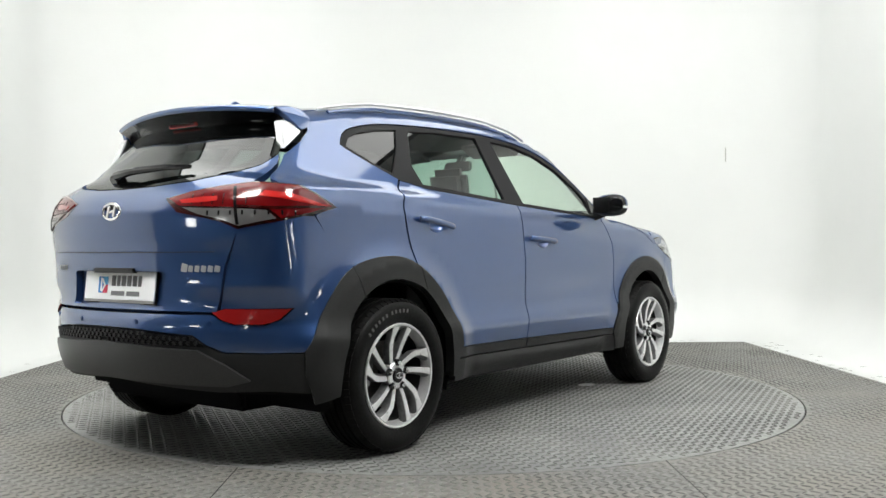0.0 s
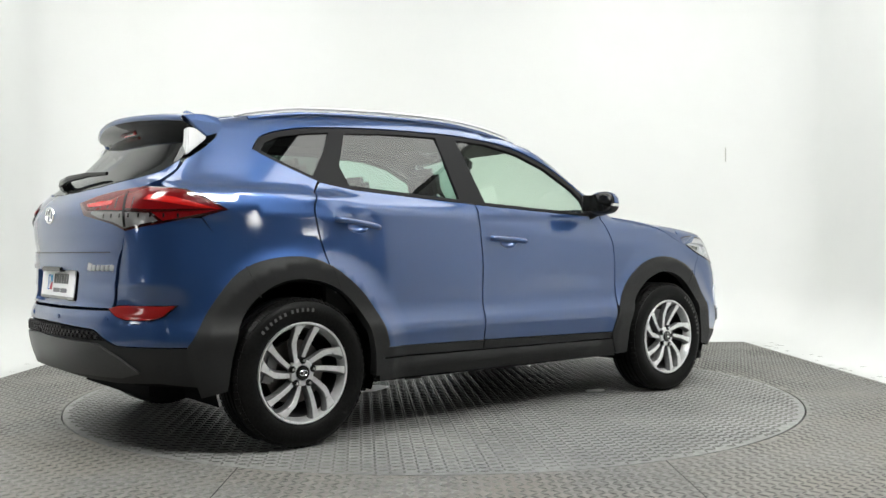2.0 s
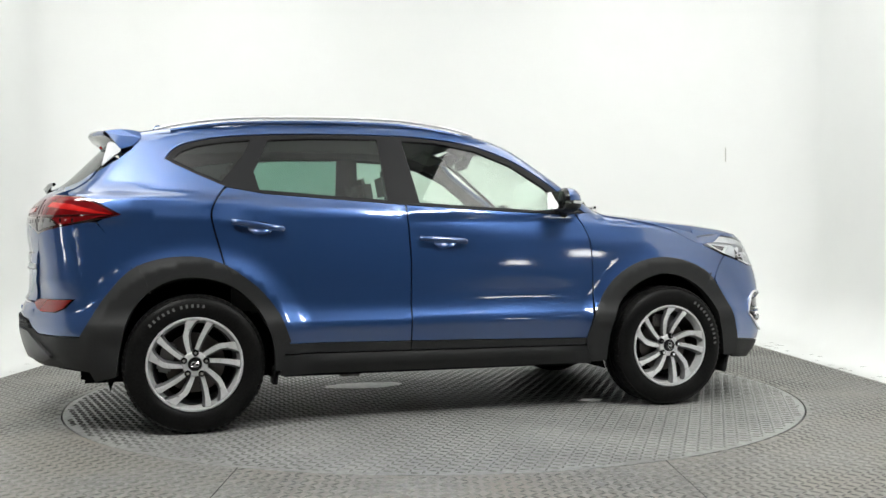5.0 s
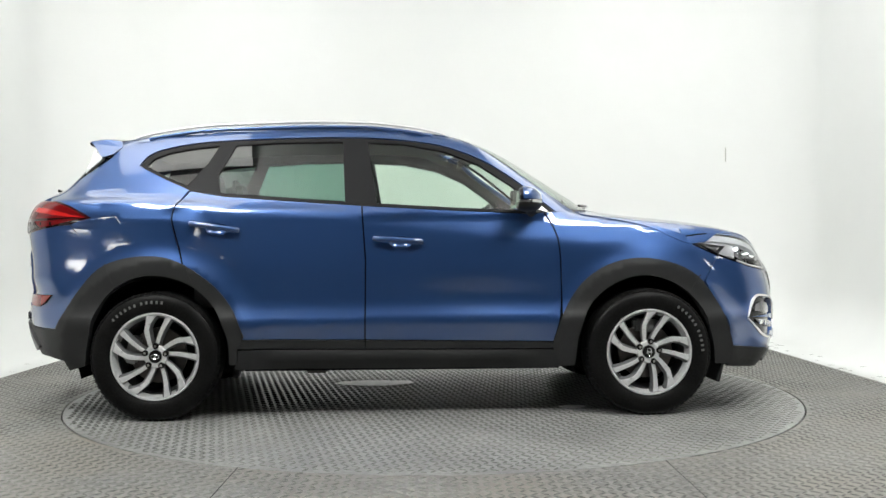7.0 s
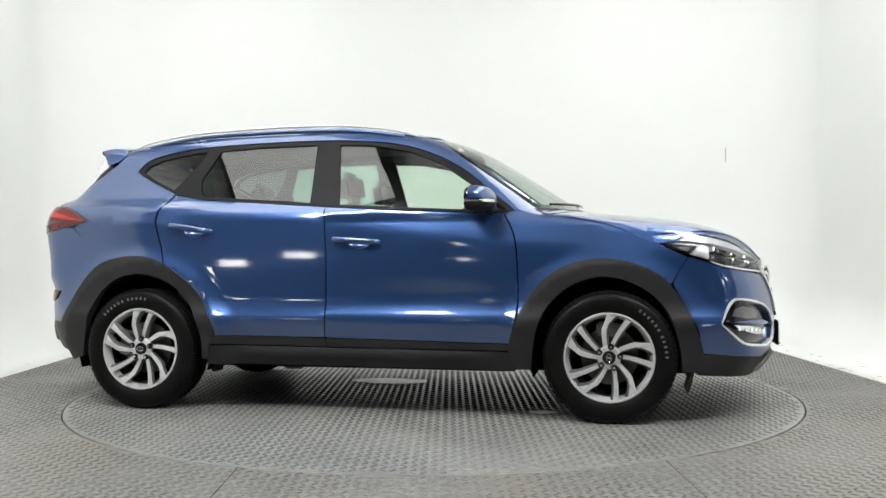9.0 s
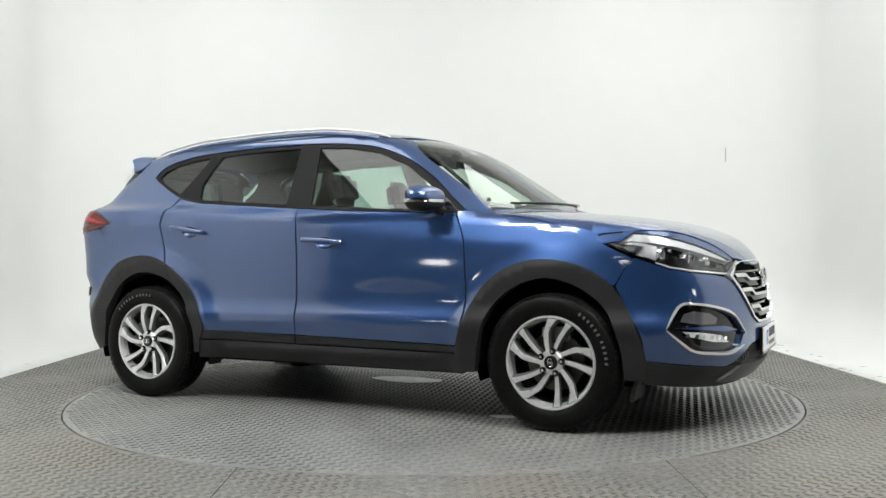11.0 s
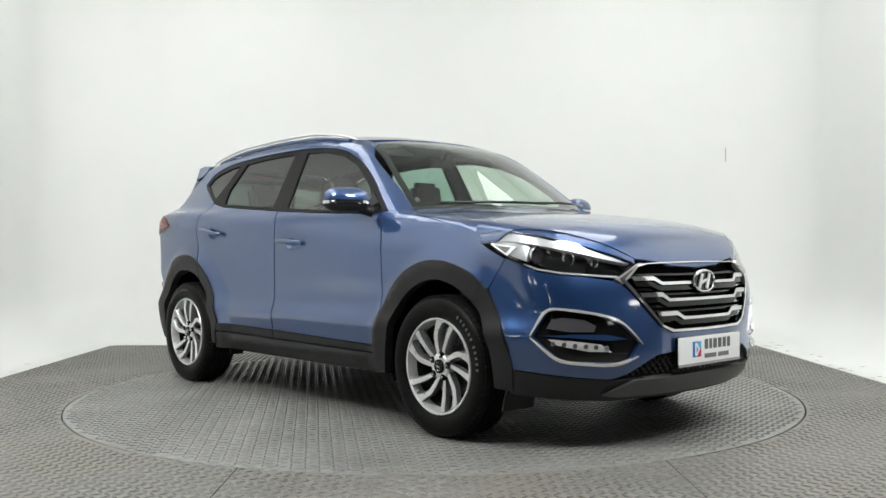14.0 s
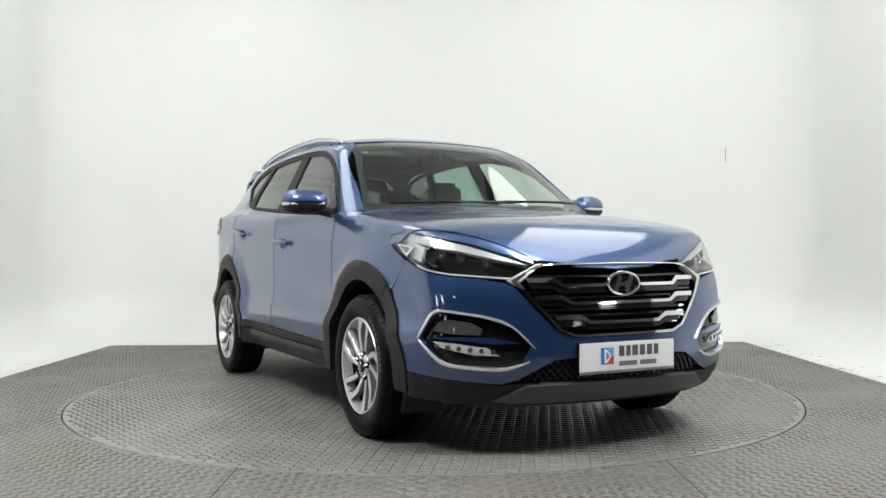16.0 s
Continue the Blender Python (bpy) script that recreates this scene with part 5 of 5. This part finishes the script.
# ---- roof rails, aerial, mirrors
def rail(mir):
    s = 1 if mir else -1
    xs = np.linspace(-1.52, 0.24, 25)
    pts = []
    for i, x in enumerate(xs):
        k = i / 24
        z = float(ROOF_Z(np.array(x)) - 0.045 * (0.56 / 0.58) ** 2.5)
        lift = 0.024 * min(1, 5 * k, 4 * (1 - k)) ** 0.6 + 0.004
        pts.append((x, s * (0.583 - 0.02 * abs(k - 0.5)), z + lift))
    part("roof_rail", sweep(pts, [0.012 - 0.004 * abs(2 * i / 24 - 1) for i in range(25)], seg=10, flat=0.75), M["satin_light"], car, "satin silver roof rail", smooth=True)
    part("rail_gasket", sweep([(x, y * 0.99, z - 0.026) for x, y, z in pts[1:-1]], 0.011, seg=8), M["paint"], car, smooth=True)


two(rail)
bm = bmesh.new()
prof = [(-1.56, 0.0), (-1.54, 0.040), (-1.525, 0.060), (-1.51, 0.064), (-1.47, 0.045), (-1.40, 0.018), (-1.33, 0.0)]
for s in (-1, 1):
    base = [bm.verts.new((x, s * (0.004 + 0.028 * (1 - z / 0.066) * math.sin(math.pi * min(1, max(0.08, (x + 1.58) / 0.25)))), 1.584 + z + 0.03 * (x + 1.56))) for x, z in prof]
    bm.faces.new(base if s > 0 else base[::-1])
bmesh.ops.convex_hull(bm, input=bm.verts)
part("aerial_fin", bm, M["paint"], car, "blue shark-fin aerial", smooth=True)


def mirror(mir):
    s = 1 if mir else -1
    ob = new("door_mirror")
    ob.parent = car
    c = Vector((0.655, s * 0.955, 1.182))
    def shell(z0, z1, grow, m, name, lab=""):
        bm = bmesh.new()
        bmesh.ops.create_uvsphere(bm, u_segments=32, v_segments=24, radius=1)
        for v in bm.verts:
            x, y, z = v.co
            sx = 0.085 if x > 0 else 0.062
            f = lambda q, p: math.copysign(abs(q) ** p, q)
            v.co = Vector((f(x, 0.85) * sx * (1 - 0.15 * z), f(y, 0.70) * 0.118, f(z, 0.80) * 0.068 - 0.012 * f(y, 1) * s * 0))
            v.co *= grow
            v.co.x -= 0.03 * (v.co.y * s / 0.118)
            if v.co.x < -0.052:
                v.co.x = -0.052
        geom = bm.verts[:] + bm.edges[:] + bm.faces[:]
        if name == "cap":
            bmesh.ops.bisect_plane(bm, geom=geom, plane_co=(-0.030, 0, 0), plane_no=(-1, 0, 0), clear_outer=True)
            geom = bm.verts[:] + bm.edges[:] + bm.faces[:]
        if z1 is not None:
            bmesh.ops.bisect_plane(bm, geom=geom, plane_co=(0, 0, z1), plane_no=(0, 0, 1), clear_outer=True)
            geom = bm.verts[:] + bm.edges[:] + bm.faces[:]
        if z0 is not None:
            bmesh.ops.bisect_plane(bm, geom=geom, plane_co=(0, 0, z0), plane_no=(0, 0, -1), clear_outer=True)
        bmesh.ops.translate(bm, verts=bm.verts, vec=c)
        part(name, bm, m, ob, lab, smooth=True, angle=50)
    shell(None, None, 0.96, M["gloss_black"], "core")
    shell(-0.004, None, 1.0, M["paint"], "cap", "blue upper cap")
    shell(-0.022, -0.007, 1.0, M["chrome"], "indicator", "silver indicator strip")
    shell(None, -0.025, 1.0, M["plastic"], "base", "black lower shell")
    part("mirror_glass", box((0.004, 0.175, 0.095), (c.x - 0.0535, c.y - s * 0.0, c.z), (0, 0, s * -14)), M["mirror"], ob, "mirror glass", bevel=0.0015)
    part("stalk", sweep([(0.70, s * 0.815, 1.118), (0.69, s * 0.86, 1.128), (0.68, s * 0.91, 1.140)], [0.030, 0.026, 0.024], seg=10), M["plastic"], ob, smooth=True)
    bm = bmesh.new()
    tri = [(0.80, 0.815, 1.118), (0.655, 0.825, 1.125), (0.665, 0.778, 1.235)]
    v = [bm.verts.new((x, s * y, z)) for x, y, z in tri] + [bm.verts.new((x, s * (y - 0.02), z)) for x, y, z in tri]
    bmesh.ops.convex_hull(bm, input=v)
    part("mirror_sail", bm, M["gloss_black"], ob)
    tagged(ob, "blue door mirror with a silver indicator strip")


two(mirror)


# ---- wheels
def wheel_master():
    ob = new("wheel")
    ob.parent = car
    prof = [(0.236, -0.098), (0.252, -0.110), (0.290, -0.114), (0.315, -0.110), (0.332, -0.098), (0.342, -0.084)]
    tread = []
    for g in (-0.055, -0.018, 0.018, 0.055):
        tread += [(0.3465, g - 0.006), (0.338, g - 0.004), (0.338, g + 0.004), (0.3465, g + 0.006)]
    prof = prof + tread + [(r, -y) for r, y in prof[::-1]]
    prof += [(0.225, 0.09), (0.225, -0.09)]
    part("tyre", lathe(prof, 96), M["rubber"], ob, "black road tyre", smooth=True, angle=35)
    # shoulder blocks
    bm = bmesh.new()
    for i in range(64):
        a = 2 * math.pi * i / 64
        for s in (-1, 1):
            m = pose(0, 0, 0, 0, -math.degrees(a), 0) @ pose(0.3365, s * 0.088, 0, 0, 0, s * 32)
            bmesh.ops.create_cube(bm, size=1, matrix=m @ Matrix.Diagonal((0.010, 0.024, 0.024, 1)))
    tagged(part("tread_pattern", bm, M["rubber"], ob), kind="stuff")
    for a0, n in ((137, 6), (103, 5)):
        for k in range(n):
            a = a0 - 5.3 * k
            m = pose(0, 0, 0, 0, -a, 0) @ pose(0.292, -0.1145, 0)
            part("sidewall_bar", box((0.016, 0.002, 0.011)), M["tyre_letter"], ob).matrix_basis = m
    barrel = [(0.236, -0.100), (0.232, -0.106), (0.224, -0.104), (0.219, -0.085), (0.208, -0.06), (0.200, 0.09), (0.212, 0.10), (0.222, 0.09), (0.228, -0.08)]
    part("rim", lathe(barrel, 72), M["alloy"], ob, "silver alloy rim", smooth=True, angle=45)
    well = [(0.206, -0.058), (0.198, 0.088), (0.194, 0.088), (0.202, -0.058)]
    part("rim_well", lathe(well, 48), M["alloy_dark"], ob, smooth=True)
    # swirled spokes in five pairs
    def spoke(w_root, w_mid, w_tip, hook):
        """One blade: a flat bright face, a steep trailing side and a long sloping leading side."""
        bm = bmesh.new()
        rings = []
        for i in range(13):
            t = i / 12
            r = 0.045 + (0.219 - 0.045) * t
            a = radians(-14 + 14 * t ** 0.75 + hook * max(0, t - 0.6) * 24)
            w = w_root + (w_mid - w_root) * min(1, t / 0.7) + (w_tip - w_mid) * max(0, (t - 0.7) / 0.3) ** 1.8
            y = -0.074 - 0.028 * t ** 0.8
            d = 0.040 - 0.006 * t
            c, s = math.cos(a), math.sin(a)
            ring = []
            for q, yy in ((-1.0, y + d), (-0.98, y + 0.004), (-0.88, y), (0.30, y), (0.42, y + 0.003), (1.0, y + 0.026), (1.02, y + d)):
                o = q * w / 2
                ring.append(bm.verts.new((r * s + o * c, yy, r * c - o * s)))
            rings.append(ring)
        for A, B in zip(rings, rings[1:]):
            for k in range(6):
                bm.faces.new((A[k], A[k + 1], B[k + 1], B[k])).material_index = 1 if k in (0, 4, 5) else 0
        bm.faces.new(rings[0])
        bm.faces.new(rings[-1][::-1])
        bmesh.ops.recalc_face_normals(bm, faces=bm.faces)
        return bm
    wide = part("spoke", spoke(0.030, 0.042, 0.076, 1), M["alloy"], ob, "silver swirled spoke", smooth=True, angle=25)
    slim = part("spoke", spoke(0.027, 0.036, 0.050, 0), M["alloy"], ob, "silver swirled spoke", smooth=True, angle=25)
    wide.data.materials.append(M["alloy_side"])
    slim.data.materials.append(M["alloy_side"])
    for k in range(5):
        for src, off in ((wide, -14), (slim, 18)):
            o = src if k == 0 else src.copy()
            if k:
                scene.collection.objects.link(o)
            o.matrix_basis = pose(0, 0, 0, 0, 72 * k + off + 3, 0)
    part("hub", lathe([(0.062, -0.082), (0.056, -0.088), (0.036, -0.088), (0.034, -0.05), (0.062, -0.05)], 40), M["alloy"], ob, smooth=True)
    part("hub_cap", tube(0.034, 0.03, (0, -0.082, 0), (90, 0, 0), 32), M["gloss_black"], ob, "black hub cap", bevel=0.004)
    cap = [(0.021 * math.cos(a), -0.098, 0.012 * math.sin(a)) for a in np.linspace(0, 2 * math.pi, 24)]
    part("cap_badge", sweep(cap, 0.0022, seg=6), M["chrome"], ob)
    part("cap_stroke", box((0.008, 0.003, 0.018), (0, -0.098, 0), (0, 25, 0)), M["chrome"], ob)
    for k in range(5):
        a = radians(72 * k + 2)
        part("lug_nut", tube(0.0105, 0.035, (0.057 * math.sin(a), -0.085, 0.057 * math.cos(a)), (90, 0, 0), 6, r2=0.008), M["chrome"], ob)
        part("lug_seat", tube(0.0165, 0.013, (0.057 * math.sin(a), -0.084, 0.057 * math.cos(a)), (90, 0, 0), 14), M["gloss_black"], ob)
    part("brake_disc", lathe([(0.15, -0.012), (0.15, 0.012), (0.05, 0.012), (0.05, -0.012)], 48), M["disc_metal"], ob, "steel brake disc", smooth=True, angle=30)
    part("brake_caliper", box((0.07, 0.07, 0.15), (-0.135, 0.0, 0.03), (0, 15, 0)), M["satin"], ob, bevel=0.012)
    # black disc added for the shade between the spokes
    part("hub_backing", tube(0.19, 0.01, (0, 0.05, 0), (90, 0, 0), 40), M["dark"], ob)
    return ob


w0 = wheel_master()
w0.matrix_basis = pose(-1.335, -0.803, 0.3465)
copy_thing(w0, pose(1.335, -0.803, 0.3465, 0, 80, 0))
copy_thing(w0, pose(-1.335, 0.803, 0.3465, 0, 0, 180))
copy_thing(w0, pose(1.335, 0.803, 0.3465, 0, 0, 180))


# ---- underbody and wheel wells
def underbody():
    for x in (-1.335, 1.335):
        for s in (-1, 1):
            bm = bmesh.new()
            n = 20
            rings = []
            for y in (0.50, 0.865):
                rings.append([bm.verts.new((x + 0.425 * math.cos(a), s * y, 0.37 + 0.415 * math.sin(a))) for a in np.linspace(-0.35, math.pi + 0.35, n)])
            for i in range(n - 1):
                bm.faces.new((rings[0][i], rings[0][i + 1], rings[1][i + 1], rings[1][i]))
            bm.faces.new(rings[0])
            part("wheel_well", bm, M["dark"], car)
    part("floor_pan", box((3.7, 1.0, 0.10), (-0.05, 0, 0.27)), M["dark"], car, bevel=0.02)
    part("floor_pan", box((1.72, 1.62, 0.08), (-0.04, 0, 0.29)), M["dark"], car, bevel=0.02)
    part("silencer", tube(0.10, 0.75, (-1.80, 0.05, 0.38), (90, 0, 0), 24), M["underside"], car, bevel=0.02)
    for x, r in ((-1.335, 0.035), (1.335, 0.04)):
        part("axle_beam", tube(r, 1.30, (x, 0, 0.33), (90, 0, 0), 16), M["underside"], car)
        for s in (-1, 1):
            part("suspension_arm", sweep([(x + 0.02, s * 0.66, 0.26), (x + 0.2 * (1 if x < 0 else -1), s * 0.40, 0.25)], 0.03, seg=8), M["underside"], car)
    for s in (-1, 1):
        part("mud_flap", box((0.03, 0.10, 0.09), (-0.925, s * 0.74, 0.255), (0, 8, 0)), M["plastic"], car, bevel=0.005)
        part("mud_flap", box((0.02, 0.20, 0.13), (1.745, s * 0.76, 0.235), (0, 14, 0)), M["plastic"], car, bevel=0.005)
        part("tow_hook", box((0.12, 0.03, 0.04), (-0.50, s * 0.62, 0.235)), M["underside"], car, bevel=0.008)


underbody()


# ---- cabin
def seat(x, y, wide, name, rests):
    ob = new(name)
    ob.parent = car
    part("cushion", box((0.50, wide, 0.16), (x + 0.22, y, 0.56), (0, -6, 0)), M["seat"], ob, bevel=0.05, smooth=True)
    part("backrest", box((0.15, wide, 0.66), (x - 0.10, y, 0.86), (0, -14, 0)), M["seat"], ob, bevel=0.05, smooth=True)
    for ry in rests:
        part("head_rest", box((0.10, 0.26, 0.19), (x - 0.20, ry, 1.285), (0, -10, 0)), M["seat"], ob, bevel=0.04, smooth=True)
        for d in (-0.05, 0.05):
            part("rest_post", tube(0.006, 0.12, (x - 0.175, ry + d, 1.17), (0, -10, 0), 8), M["satin"], ob)
    tagged(ob, "black cloth car seat")


seat(-0.02, -0.36, 0.50, "front_seat", (-0.36,))
seat(-0.02, 0.36, 0.50, "front_seat", (0.36,))
seat(-0.92, 0.0, 1.25, "rear_bench", (-0.40, 0.40))
part("dashboard", box((0.42, 1.38, 0.22), (0.80, 0, 0.985), (0, 6, 0)), M["trim_dark"], car, "black dashboard", bevel=0.05, smooth=True)
part("dashboard_hood", box((0.22, 0.40, 0.08), (0.66, -0.36, 1.10), (0, 8, 0)), M["trim_dark"], car, bevel=0.03, smooth=True)
sw = [(0.44 + 0.07 * math.sin(a), -0.36 + 0.185 * math.cos(a), 1.00 + 0.17 * math.sin(a)) for a in np.linspace(0, 2 * math.pi, 40)]
wheel_rim = part("steering_wheel", sweep(sw, 0.016, seg=8), M["trim_dark"], car, "black steering wheel", smooth=True)
part("steering_boss", box((0.06, 0.30, 0.06), (0.455, -0.36, 0.995), (0, -22, 0)), M["trim_dark"], wheel_rim, bevel=0.02)
part("inner_mirror", box((0.03, 0.22, 0.065), (0.36, 0.0, 1.455), (0, 10, 0)), M["trim_dark"], car, "black inside mirror", bevel=0.012)
part("mirror_foot", box((0.05, 0.05, 0.07), (0.395, 0.0, 1.50), (0, 30, 0)), M["trim_dark"], car, bevel=0.01)
part("parcel_shelf", box((0.62, 1.16, 0.03), (-1.52, 0, 1.10)), M["trim_dark"], car)
for s in (-1, 1):
    part("sun_visor", box((0.16, 0.34, 0.02), (0.22, s * 0.34, 1.525), (0, 22, 0)), M["headliner"], car, bevel=0.008)
    part("seat_belt", sweep([(-0.26, s * 0.69, 1.36), (-0.25, s * 0.72, 1.12), (-0.22, s * 0.73, 0.85)], 0.014, seg=6, flat=0.4), M["trim_dark"], car)
    part("door_card", box((1.9, 0.03, 0.50), (-0.2, s * 0.78, 0.85)), M["trim_dark"], car)
part("documents", box((0.14, 0.20, 0.003), (0.90, 0.50, 1.115), (0, 12, 10)), M["plate_white"], car, "white paper on the dashboard")


# ---------------------------------------------------------------- what moves
CAR_OFF = Vector((-0.195, -0.074, 0.0))


def motions():
    rows_table, rows_car = [], []
    for i in range(17):
        turn = pose(0, 0, 0, 0, 0, turn_at(i))
        rows_table.append((float(i), turn))
        rows_car.append((float(i), turn @ Matrix.Translation(CAR_OFF)))
    walk(table, rows_table)
    walk(car, rows_car)


motions()
